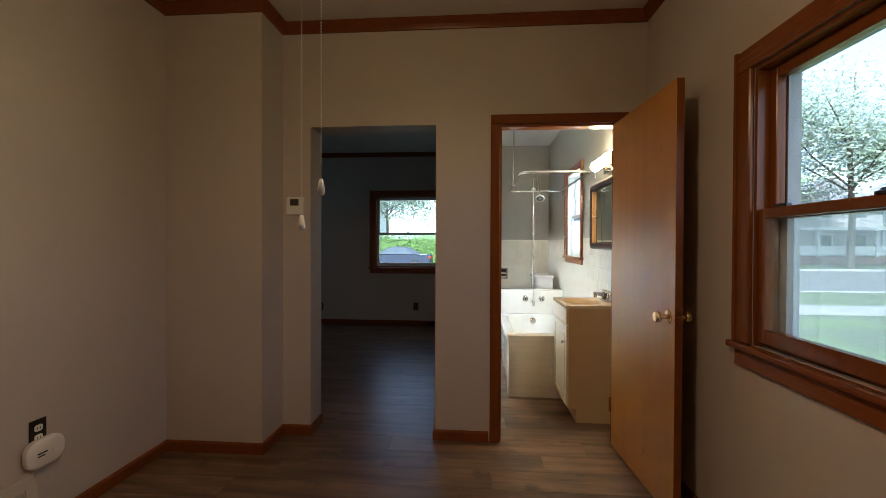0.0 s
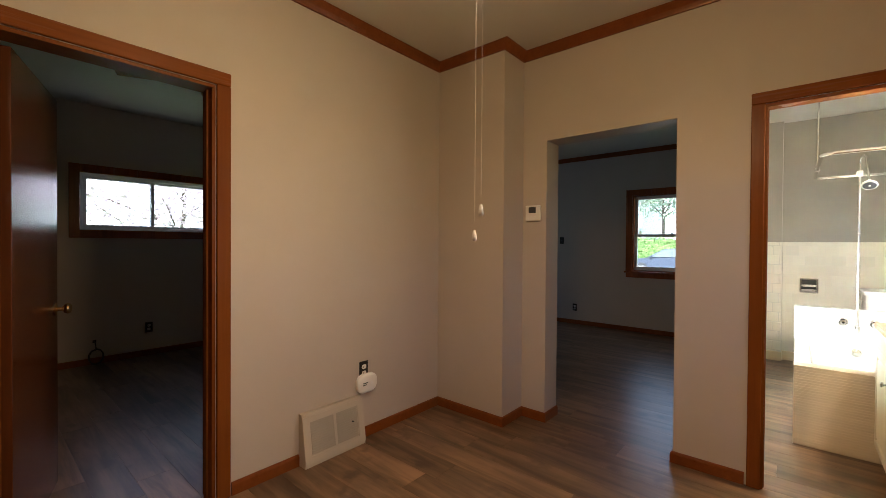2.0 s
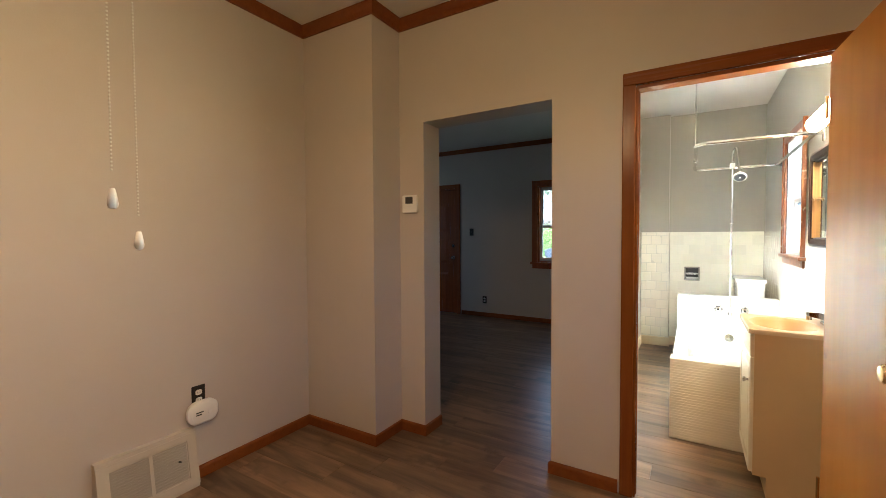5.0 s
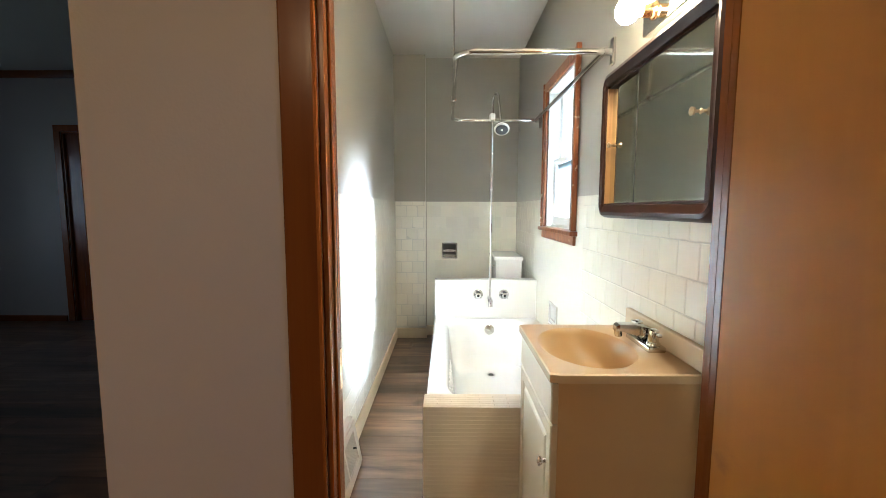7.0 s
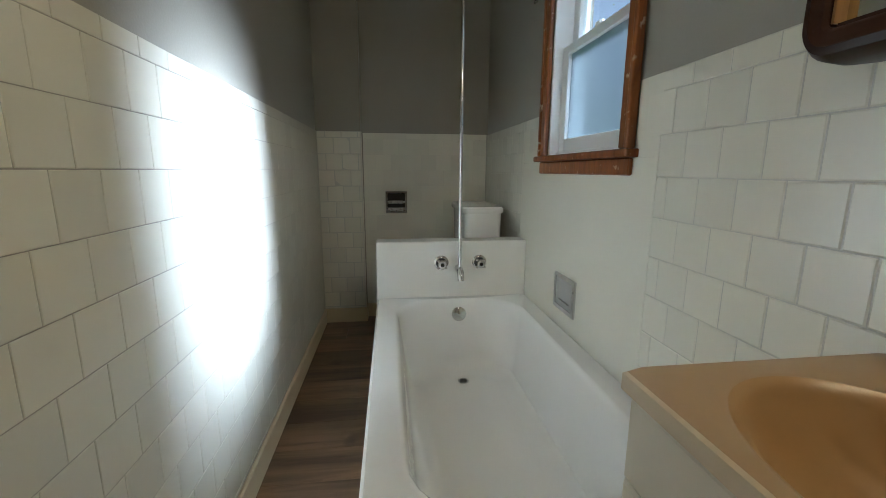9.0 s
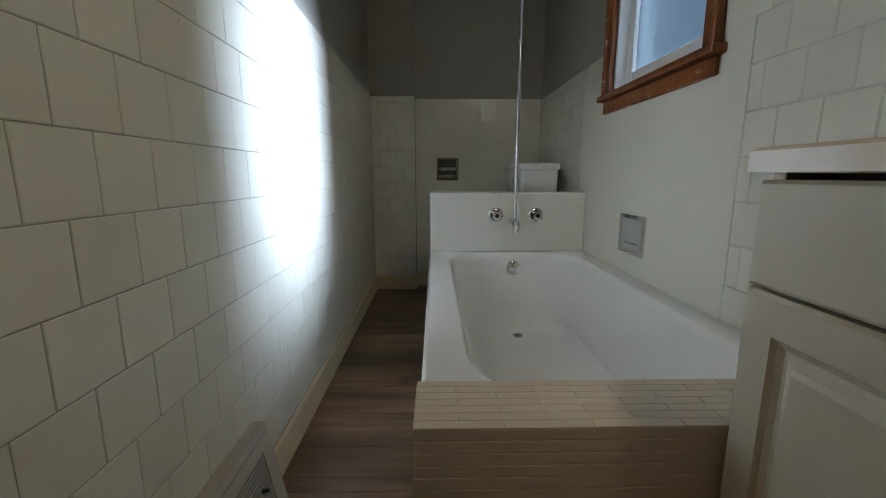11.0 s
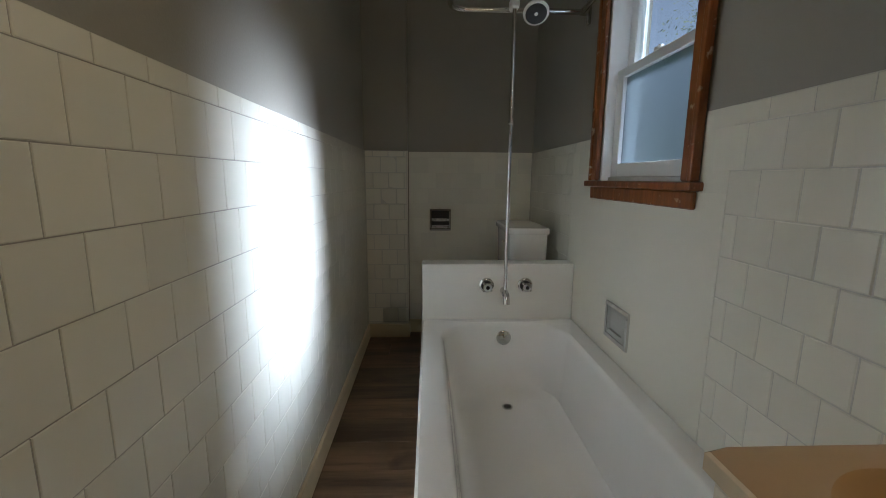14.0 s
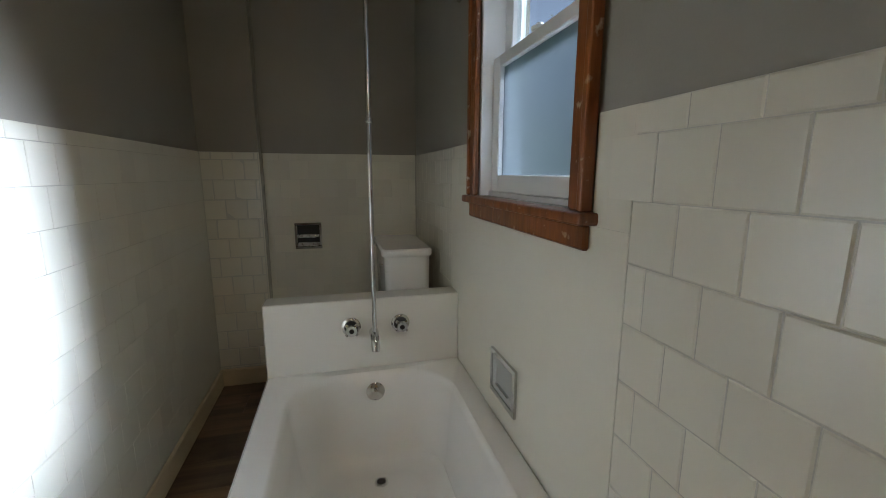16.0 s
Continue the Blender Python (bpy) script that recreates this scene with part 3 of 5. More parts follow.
    part("sash_lock", lathe(bmesh.new(), fr @ Vector((lk, -0.055 + set_in, mid + 0.0205)), (0, 0, 1), [(0, 0.022), (0.008, 0.022), (0.012, 0.012), (0.018, 0.008)], 14), BLACK if not frosted else sash, w, smooth=True)
    return w


room_side = face_frame("x", RX, -1)
window_1 = hung_window("window_1", "varnished wood double-hung window with a storm frame", room_side, W1A, W1B, W1L, W1H, TRIM_Z, TRIM_H, TRIM_Z, 0.15, screen=True, stool=0.04, set_in=0.032)
part("sash_catch", slab(2.66, -0.038, 1.405, 2.72, -0.013, 1.425, bevel=0.004), BLACK, window_1, "black sash catch", frame_=room_side)
hung_window("window_2", "white vinyl window with frosted lower pane and worn wood casing", room_side, 5.33, 5.94, 1.155, 2.06, WORN, WORN, VINYL, 0.15, casing_w=0.06, frosted=True, stool=0.04, apron=0.052)
hung_window("window_3", "double-hung front window with dark wood casing", front, -1.095, -0.055, 0.910, 2.045, DARK_DOOR, DARK_DOOR, VINYL, 0.14, casing_w=0.085)
# unseen window, added so that daylight reaches the front room
hung_window("window_5", "unseen double-hung side window, added to light the front room", face_frame("x", -4.70, 1), 5.455, 6.145, 0.905, 2.045, DARK_DOOR, DARK_DOOR, VINYL, 0.14, casing_w=0.085)


bed_side = face_frame("x", -4.85, 1)
slider = thing("window_4", "wide high sliding window with white frame and dark casing", "window", kind="structure")
SA, SB, SL, SH, SM = 1.815, 3.155, 1.42, 2.015, 2.463
for u0, u1 in ((SA - 0.085, SA), (SB, SB + 0.085)):
    part("casing", slab(u0, 0.0, SL - 0.085, u1, 0.02, SH + 0.085, bevel=0.004), DARK_DOOR, slider, frame_=bed_side)
for z0, z1 in ((SL - 0.085, SL), (SH, SH + 0.085)):
    part("casing", slab(SA + 0.0005, 0.0, z0, SB - 0.0005, 0.02, z1, bevel=0.004), DARK_DOOR, slider, frame_=bed_side)
bm = bmesh.new()
for q in ((SA, SL, SA + 0.03, SH), (SB - 0.03, SL, SB, SH), (SA + 0.03, SL, SB - 0.03, SL + 0.03), (SA + 0.03, SH - 0.03, SB - 0.03, SH)):
    box(bm, q[0], -0.09, q[1], q[2], -0.03, q[3], bevel=0.003)
part("window_frame", bm, VINYL, slider, frame_=bed_side)
for u0, u1, v in ((SA + 0.03, SM + 0.018, -0.055), (SM - 0.018, SB - 0.03, -0.078)):
    z0, z1 = SL + 0.03, SH - 0.03
    bm = bmesh.new()
    box(bm, u0, v - 0.01, z0, u0 + 0.032, v + 0.01, z1)
    box(bm, u1 - 0.032, v - 0.01, z0, u1, v + 0.01, z1)
    box(bm, u0 + 0.032, v - 0.01, z0, u1 - 0.032, v + 0.01, z0 + 0.025)
    box(bm, u0 + 0.032, v - 0.01, z1 - 0.025, u1 - 0.032, v + 0.01, z1)
    sh = part("sash", bm, VINYL, slider, frame_=bed_side)
    pane(sh, u0 + 0.032, v - 0.002, z0 + 0.025, u1 - 0.032, v + 0.002, z1 - 0.025, fr=bed_side)
part("latch", slab(SM - 0.015, -0.044, 1.69, SM + 0.010, -0.03, 1.75, bevel=0.003), VINYL, slider, frame_=bed_side)


# ---- front room fixtures ----
def socket_plate(name, label, fr, u, z, mat=BLACK, category="outlet", switch=False, insert=DARKGREY):
    t = thing(name, label, category, fr @ Vector((u, 0, z)))
    part("plate", slab(u - 0.036, 0.0005, z - 0.058, u + 0.036, 0.006, z + 0.058, bevel=0.003), mat, t, frame_=fr)
    if switch:
        part("toggle", slab(u - 0.005, 0.006, z - 0.012, u + 0.005, 0.018, z + 0.010, bevel=0.002), insert, t, frame_=fr)
    else:
        for dz in (-0.021, 0.021):
            r = part("receptacle", loft(bmesh.new(), [round_rect(u - 0.017, z + dz - 0.014, u + 0.017, z + dz + 0.014, 0.010, 0.006), round_rect(u - 0.017, z + dz - 0.014, u + 0.017, z + dz + 0.014, 0.010, 0.0085)], cap_first=True), insert, t,
                     frame_=fr @ Matrix(((1, 0, 0, 0), (0, 0, 1, 0), (0, 1, 0, 0), (0, 0, 0, 1))))
            for du in (-0.006, 0.006):
                part("slot", slab(u + du - 0.0012, 0.0085, z + dz - 0.005, u + du + 0.0012, 0.0090, z + dz + 0.005), BLACK, r, frame_=fr)
    return t


socket_plate("wall_outlet", "black outlet plate low on the greige wall", east, 2.772, 0.452, insert=WHITE)
det = thing("gas_detector", "white oval plug-in gas detector below the outlet", "detector", (LX, 2.78, 0.37))
SWAP = Matrix(((1, 0, 0, 0), (0, 0, 1, 0), (0, 1, 0, 0), (0, 0, 0, 1)))
part("body", loft(bmesh.new(), [round_rect(2.705, 0.312, 2.855, 0.425, 0.045, 0.007, 8), round_rect(2.700, 0.307, 2.860, 0.430, 0.05, 0.015, 8), round_rect(2.700, 0.307, 2.860, 0.430, 0.05, 0.034, 8), round_rect(2.712, 0.319, 2.848, 0.418, 0.045, 0.045, 8)], cap_first=True), WHITE, det, smooth=True, frame_=east @ SWAP)
part("speaker_slot", slab(2.735, 0.045, 0.372, 2.775, 0.0465, 0.378), DARKGREY, det, frame_=east)
part("speaker_slot", slab(2.735, 0.045, 0.360, 2.765, 0.0465, 0.366), DARKGREY, det, frame_=east)
part("test_button", lathe(bmesh.new(), east @ Vector((2.81, 0.045, 0.365)), (1, 0, 0), [(0, 0.012), (0.002, 0.011)], 16), VINYL, det)


def register(name, label, a, b, top, x, depth):
    """A sloping baseboard register standing against a wall that faces +x."""
    r = thing(name, label, "vent", (x, (a + b) / 2, 0))
    prof = [(0.0, 0.0), (depth, 0.0), (depth, 0.02), (depth * 0.45, top - 0.02), (0.03, top), (0.0, top)]
    bm = bmesh.new()
    loft(bm, [[(x + d, y, z) for d, z in prof] for y in (a, b)], cap_first=True)
    part("housing", bm, REGISTER, r)
    slope = Vector((depth * 0.45 - depth, 0, top - 0.04)).normalized()
    out = Vector((slope.z, 0, -slope.x))

    def on(y, s, v):
        return Vector((x + depth, y, 0.02)) + slope * s + out * v
    full = (top - 0.04) / slope.z
    m = (a + b) / 2
    for y0, y1 in ((a + 0.05, m - 0.008), (m + 0.008, b - 0.05)):
        g = bmesh.new()
        loft(g, [[on(y0, 0.045, v), on(y1, 0.045, v), on(y1, full - 0.035, v), on(y0, full - 0.035, v)] for v in (-0.004, 0.0012)], cap_first=True)
        grille = part("grille", g, MESH, r, "grey perforated grille")
        n = 13
        for i in range(n):
            s0 = 0.045 + (full - 0.08) * (i + 0.2) / n
            part("louvre", loft(bmesh.new(), [[on(y0, s0, v), on(y1, s0, v), on(y1, s0 + 0.006, v), on(y0, s0 + 0.006, v)] for v in (0.0012, 0.004)], cap_first=True), MESH, grille)
    bm = bmesh.new()
    for y0, y1, s0, s1 in ((a, a + 0.045, 0.0, full), (b - 0.045, b, 0.0, full), (a + 0.045, b - 0.045, 0.0, 0.038), (a + 0.045, b - 0.045, full - 0.03, full), (m - 0.008, m + 0.008, 0.038, full - 0.03)):
        loft(bm, [[on(y0, s0, v), on(y1, s0, v), on(y1, s1, v), on(y0, s1, v)] for v in (0.0005, 0.005)], cap_first=True)
    part("face_frame", bm, REGISTER, r)
    part("damper_lever", lathe(bmesh.new(), on(b - 0.09, full * 0.55, 0.004), out, [(0, 0.005), (0.015, 0.004)], 8), BLACK, r)
    return r


register("floor_register", "cream painted metal baseboard register on the wall", 2.302, 2.732, 0.300, LX, 0.075)
register("floor_register", "cream painted metal baseboard register on the tiled wall", 4.588, 5.028, 0.245, BX, 0.070)

th = thing("thermostat", "square white digital thermostat on the wall", "thermostat", (-0.706, DY, 1.525))
part("body", slab(-0.766, 0.0, 1.469, -0.648, 0.024, 1.584, bevel=0.006, seg=2), WHITE, th, frame_=south)
part("screen", slab(-0.738, 0.024, 1.528, -0.680, 0.0255, 1.572), DARKGREY, th, "dark display", frame_=south)
for i in range(2):
    part("button", slab(-0.728 + i * 0.03, 0.024, 1.496, -0.708 + i * 0.03, 0.0265, 1.504, bevel=0.001), VINYL, th, frame_=south)

socket_plate("light_switch", "black light switch plate beside the front door", front, -2.215, 1.372, category="switch", switch=True)
socket_plate("wall_outlet", "black outlet on the front room wall", front, -1.98, 0.272, insert=WHITE)
socket_plate("wall_outlet", "black outlet on the wall under the window", front, -0.44, 0.292)
socket_plate("wall_outlet", "black outlet on the bedroom wall", bed_side, 2.415, 0.32, insert=WHITE)


def ceiling_fan(label, x, y, lit, drop, radius, turn, chains):
    f = thing("ceiling_fan", label, "ceiling fan", (x, y, TOP))
    part("canopy", lathe(bmesh.new(), (x, y, TOP), (0, 0, -1), [(0, 0.065), (0.02, 0.062), (0.05, 0.03), (0.055, 0.012)], 20), BRASS, f, smooth=True)
    part("downrod", lathe(bmesh.new(), (x, y, TOP - 0.05), (0, 0, -1), [(0, 0.011), (drop, 0.011)], 10), BRASS, f)
    z = TOP - 0.05 - drop
    part("motor", lathe(bmesh.new(), (x, y, z), (0, 0, -1), [(0, 0.05), (0.01, 0.085), (0.03, 0.10), (0.08, 0.10), (0.10, 0.08), (0.115, 0.05)], 24), BRASS, f, smooth=True)
    for k in range(4):
        m = pose(x, y, z - 0.06, 0, 0, turn + 90 * k) @ pose(0, 0, 0, 10, 0, 0)
        b = part("blade", slab(0.19, -0.06, -0.004, radius, 0.06, 0.004, bevel=0.003), DARK_DOOR, f, frame_=m)
        part("blade_arm", slab(0.09, -0.018, -0.009, 0.24, 0.018, -0.0045, bevel=0.002), BRASS, b, frame_=m)
    part("light_fitter", lathe(bmesh.new(), (x, y, z - 0.115), (0, 0, -1), [(0, 0.05), (0.03, 0.055), (0.045, 0.045)], 20), BRASS, f, smooth=True)
    if lit:
        for k in range(3):
            t = radians(turn + 20 + 120 * k)
            d = Vector((math.cos(t), math.sin(t), -0.7)).normalized()
            p = Vector((x, y, z - 0.14)) + d * 0.04
            part("shade", lathe(bmesh.new(), p, d, [(0, 0.02), (0.02, 0.028), (0.05, 0.04), (0.08, 0.052), (0.085, 0.05)], 18), SHADE, f, "lit frosted glass shade", smooth=True)
    for cx, cy, cz in chains:
        bm = bmesh.new()
        n = int((z - 0.15 - cz - 0.05) / 0.0052)
        for i in range(n):
            bmesh.ops.create_icosphere(bm, subdivisions=1, radius=0.0015, matrix=Matrix.Translation((cx, cy, cz + 0.05 + i * 0.0052)))
        part("pull_chain", bm, WHITE, f, "beaded white pull chain")
        part("pull", lathe(bmesh.new(), (cx, cy, cz + 0.052), (0, 0, -1), [(0.027, 0.0025), (0.030, 0.0038), (0.038, 0.0052), (0.047, 0.0064), (0.051, 0.0060), (0.054, 0.004), (0.055, 0.0)], 16), WHITE, f, "white pull-chain weight", smooth=True)
    return f


ceiling_fan("brass ceiling fan with lit shades and white pull chains", 0.188, 1.845, True, 0.10, 0.50, 40, [(0.159, 1.871, 1.302), (0.216, 1.818, 1.359)])
ceiling_fan("dark ceiling fan under the bedroom ceiling", -2.75, 2.30, False, 0.08, 0.60, -25, [])


# ---- bedroom ----
cable = thing("coax_cable", "black coiled cable hanging from the bedroom wall", "cable", (-4.80, 1.93, 0.1))
coil = [(-4.838, 1.93, 0.24), (-4.80, 1.93, 0.235), (-4.79, 1.935, 0.18)] + [(-4.785 + 0.003 * k, 1.93 + 0.062 * math.sin(2 * math.pi * k / 10), 0.095 + 0.08 * math.cos(2 * math.pi * k / 10)) for k in range(22)]
part("cord", tube(bmesh.new(), coil, 0.0055, 8), BLACK, cable, smooth=True)
part("wall_clip", slab(-4.849, 1.915, 0.225, -4.836, 1.945, 0.255, bevel=0.003), BLACK, cable)

heap = thing("cord_heap", "small black cord bundle lying by the baseboard", "cable", (-0.20, 7.52, 0))
pts = [(-0.20 + 0.075 * math.cos(0.9 * k) * (0.7 + 0.3 * math.sin(k)), 7.515 + 0.035 * math.sin(0.9 * k), 0.008 + 0.0032 * k) for k in range(22)]
part("cord", tube(bmesh.new(), pts, 0.008, 8), BLACK, heap, smooth=True)

# ---- bathroom ----
RIM, BOX_TOP, TUB_X = 0.442, 0.519, 0.772
tub = thing("bathtub", "white enamelled alcove bathtub, clean and empty", "bathtub", (1.16, 5.44, 0))
x0, x1, y0, y1 = TUB_X, RX - 0.001, 4.702, 6.178
rings = [round_rect(x0 + 0.02, y0, x1, y1, 0.012, 0.0), round_rect(x0 + 0.02, y0, x1, y1, 0.012, RIM - 0.045), round_rect(x0, y0, x1, y1, 0.012, RIM - 0.04),
         round_rect(x0, y0, x1, y1, 0.014, RIM - 0.008), round_rect(x0 + 0.008, y0 + 0.004, x1 - 0.004, y1 - 0.004, 0.016, RIM),
         round_rect(x0 + 0.085, y0 + 0.07, x1 - 0.078, y1 - 0.045, 0.19, RIM + 0.001), round_rect(x0 + 0.094, y0 + 0.082, x1 - 0.086, y1 - 0.052, 0.19, RIM - 0.006),
         round_rect(x0 + 0.102, y0 + 0.10, x1 - 0.094, y1 - 0.058, 0.19, RIM - 0.025), round_rect(x0 + 0.118, y0 + 0.18, x1 - 0.106, y1 - 0.072, 0.18, RIM - 0.14),
         round_rect(x0 + 0.135, y0 + 0.27, x1 - 0.118, y1 - 0.090, 0.17, RIM - 0.26), round_rect(x0 + 0.155, y0 + 0.33, x1 - 0.125, y1 - 0.110, 0.14, RIM - 0.325),
         round_rect(x0 + 0.185, y0 + 0.38, x1 - 0.155, y1 - 0.14, 0.12, RIM - 0.355), round_rect(x0 + 0.23, y0 + 0.43, x1 - 0.20, y1 - 0.18, 0.09, RIM - 0.366)]
part("shell", loft(bmesh.new(), rings), PORCELAIN, tub, smooth=True)
DX = 1.185
part("drain", lathe(bmesh.new(), (DX, 5.955, RIM - 0.3655), (0, 0, 1), [(0, 0.026), (0.003, 0.026), (0.004, 0.020), (0.002, 0.016), (0.002, 0.0)], 20), CHROME, tub, "chrome drain ring", smooth=True)
part("drain_grate", lathe(bmesh.new(), (DX, 5.955, RIM - 0.3640), (0, 0, 1), [(0, 0.017), (0.0030, 0.017)], 16), BLACK, tub, "dark open drain")
n_ov = Vector((0, -1, 0.12))
part("overflow_plate", lathe(bmesh.new(), (DX, 6.112, 0.366), n_ov, [(0, 0.037), (0.004, 0.037), (0.008, 0.030), (0.009, 0.0)], 24), CHROME, tub, "round chrome overflow plate", smooth=True)
part("trip_lever", lathe(bmesh.new(), (DX, 6.103, 0.372), (0, -1, 0.5), [(0, 0.006), (0.016, 0.005), (0.02, 0.007), (0.022, 0.0)], 10), CHROME, tub, smooth=True)

knee = single("wall_tub_head", slab(TUB_X, 6.180, -0.1, RX, 6.285, 0.733, bevel=0.004), SURROUND, "low white wall at the tap end of the tub", "wall", "structure")

taps = thing("tub_taps", "two chrome tub taps and a spout on the low wall", "tub faucet", (DX, 6.18, 0.6))
for hx in (1.101, 1.300):
    v = part("tap", lathe(bmesh.new(), (hx, 6.180, 0.622), (0, -1, 0), [(0, 0.038), (0.003, 0.038), (0.008, 0.032), (0.009, 0.015), (0.030, 0.013), (0.032, 0.021), (0.050, 0.024), (0.056, 0.020), (0.057, 0.0)], 20), CHROME, taps, smooth=True)
    bm = bmesh.new()
    for k in range(4):
        t = radians(45 + 90 * k)
        d = Vector((math.cos(t), 0, math.sin(t)))
        tube(bm, [Vector((hx, 6.138, 0.622)) + d * 0.010, Vector((hx, 6.138, 0.622)) + d * 0.031], [0.008, 0.0065], 8)
    part("cross_handle", bm, CHROME, v, smooth=True)
    # dark disc paints in the shade of the gap between flange and handle
    part("shadow_collar", lathe(bmesh.new(), (hx, 6.1705, 0.622), (0, -1, 0), [(0, 0.028), (0.006, 0.026)], 20), DARKGREY, v, "dark disc for the shaded gap behind the handle")
    part("index_button", lathe(bmesh.new(), (hx, 6.1235, 0.622), (0, -1, 0), [(0, 0.010), (0.003, 0.009)], 12), BLACK, v)
bm = tube(bmesh.new(), [(DX + 0.005, 6.180, 0.592), (DX + 0.005, 6.145, 0.592), (DX + 0.005, 6.110, 0.584), (DX + 0.005, 6.095, 0.560), (DX + 0.005, 6.092, 0.545)], [0.020, 0.019, 0.018, 0.017, 0.016], 14)
part("spout", bm, CHROME, taps, smooth=True)

riser = thing("shower_riser", "chrome exposed riser pipe with a round shower head", "shower", (DX + 0.005, 6.14, 0.6))
RXP = DX + 0.006
part("riser_pipe", tube(bmesh.new(), [(RXP, 6.140, 0.600), (RXP, 6.140, 1.0), (RXP, 6.140, 1.88), (RXP, 6.140, 2.03)], 0.0085, 12), CHROME, riser, smooth=True)
part("pipe_joint", lathe(bmesh.new(), (RXP, 6.140, 1.41), (0, 0, 1), [(0, 0.010), (0.004, 0.0125), (0.018, 0.0125), (0.022, 0.010)], 14), CHROME, riser, smooth=True)
goose = [(RXP, 6.140, 2.02)] + [(RXP + 0.012 * (1 - math.cos(t)), 6.140 - 0.075 * (1 - math.cos(t)), 2.03 + 0.052 * math.sin(t)) for t in [math.pi * i / 8 for i in range(9)]] + [(RXP + 0.034, 5.945, 1.90), (RXP + 0.038, 5.918, 1.845)]
part("gooseneck", tube(bmesh.new(), goose, 0.0080, 12), CHROME, riser, smooth=True)
head_axis = Vector((-0.05, -0.62, -0.78)).normalized()
hc = Vector((RXP + 0.038, 5.918, 1.848))
sh = part("shower_head", lathe(bmesh.new(), hc, head_axis, [(0, 0.011), (0.018, 0.013), (0.026, 0.022), (0.044, 0.046), (0.056, 0.051), (0.062, 0.050), (0.064, 0.043)], 24), WHITE, riser, "white round shower head", smooth=True)
part("spray_face", lathe(bmesh.new(), hc + head_axis * 0.0635, head_axis, [(0, 0.042), (0.0025, 0.041), (0.003, 0.0)], 24), DARKGREY, sh, "dark grey spray face")
part("spray_nozzle", lathe(bmesh.new(), hc + head_axis * 0.066, head_axis, [(0, 0.008), (0.003, 0.006)], 12), WHITE, sh)
part("pipe_clamp", slab(RXP - 0.019, 6.118, 1.915, RXP + 0.019, 6.182, 1.960, bevel=0.005), WHITE, riser, "white plastic pipe clamp")

RODZ = 1.925
rod = thing("curtain_ring", "chrome rectangular shower curtain ring hung from the ceiling", "shower rod", (1.22, 5.53, RODZ))
xa, xb, ya, yb, rr = 0.900, 1.515, 4.862, 6.190, 0.075
path = [(xb, ya, RODZ)]
for cx, cy, a in ((xa + rr, ya + rr, 270), (xa + rr, yb - rr, 180)):
    for i in range(9):
        t = radians(a - 90 * i / 8)
        path.append((cx + rr * math.cos(t), cy + rr * math.sin(t), RODZ))
path.append((xb, yb, RODZ))
part("ring_tube", tube(bmesh.new(), path, 0.0125, 12), CHROME, rod, smooth=True)
part("wall_tube", tube(bmesh.new(), [(xb, ya - 0.005, RODZ), (xb, yb + 0.005, RODZ)], 0.0125, 12), CHROME, rod, smooth=True)
for y in (ya, yb):
    fl = part("wall_flange", slab(RX - 0.008, y - 0.016, RODZ - 0.055, RX + 0.0065, y + 0.016, RODZ + 0.055, bevel=0.004), CHROME, rod)
    part("flange_stub", lathe(bmesh.new(), (RX - 0.008, y, RODZ), (-1, 0, 0), [(0, 0.016), (0.03, 0.015)], 12), CHROME, fl, smooth=True)
part("ceiling_support", tube(bmesh.new(), [(xa, 5.60, RODZ), (xa, 5.60, TOP - 0.026)], 0.0065, 10), CHROME, rod, smooth=True)
part("support_collar", lathe(bmesh.new(), (xa, 5.60, RODZ - 0.016), (0, 0, 1), [(0, 0.010), (0.004, 0.016), (0.03, 0.016), (0.036, 0.009)], 12), CHROME, rod, smooth=True)
part("ceiling_flange", lathe(bmesh.new(), (xa, 5.60, TOP - 0.0255), (0, 0, -1), [(0, 0.026), (0.004, 0.025), (0.012, 0.010)], 18), CHROME, rod, smooth=True)

dish = thing("soap_dish", "recessed chrome soap dish in the tub wall", "soap dish", (RX, 5.665, 0.59))
SD0, SD1, SZ0, SZ1 = 5.570, 5.760, 0.522, 0.670
bm = bmesh.new()
for q in ((SD0, SZ0, SD1, SZ0 + 0.016), (SD0, SZ1 - 0.014, SD1, SZ1), (SD0, SZ0 + 0.016, SD0 + 0.015, SZ1 - 0.014), (SD1 - 0.015, SZ0 + 0.016, SD1, SZ1 - 0.014)):
    box(bm, q[0], 0.003, q[1], q[2], 0.012, q[3])
part("rim", bm, CHROME, dish, frame_=room_side)
part("niche_plate", loft(bmesh.new(), [[(SD0 + 0.0155 + i, v, SZ0 + 0.0165 + i), (SD1 - 0.0155 - i, v, SZ0 + 0.0165 + i), (SD1 - 0.0155 - i, v, SZ1 - 0.0145 - i), (SD0 + 0.0155 + i, v, SZ1 - 0.0145 - i)] for i, v in ((0, 0.0085), (0.004, 0.0085), (0.018, 0.0035), (0.026, 0.0035))]), DULL, dish, "brushed steel niche plate", frame_=room_side)
part("dish_lip", slab(SD0 + 0.05, 0.0038, SZ0 + 0.038, SD1 - 0.05, 0.014, SZ0 + 0.044, bevel=0.002), CHROME, dish, frame_=room_side)

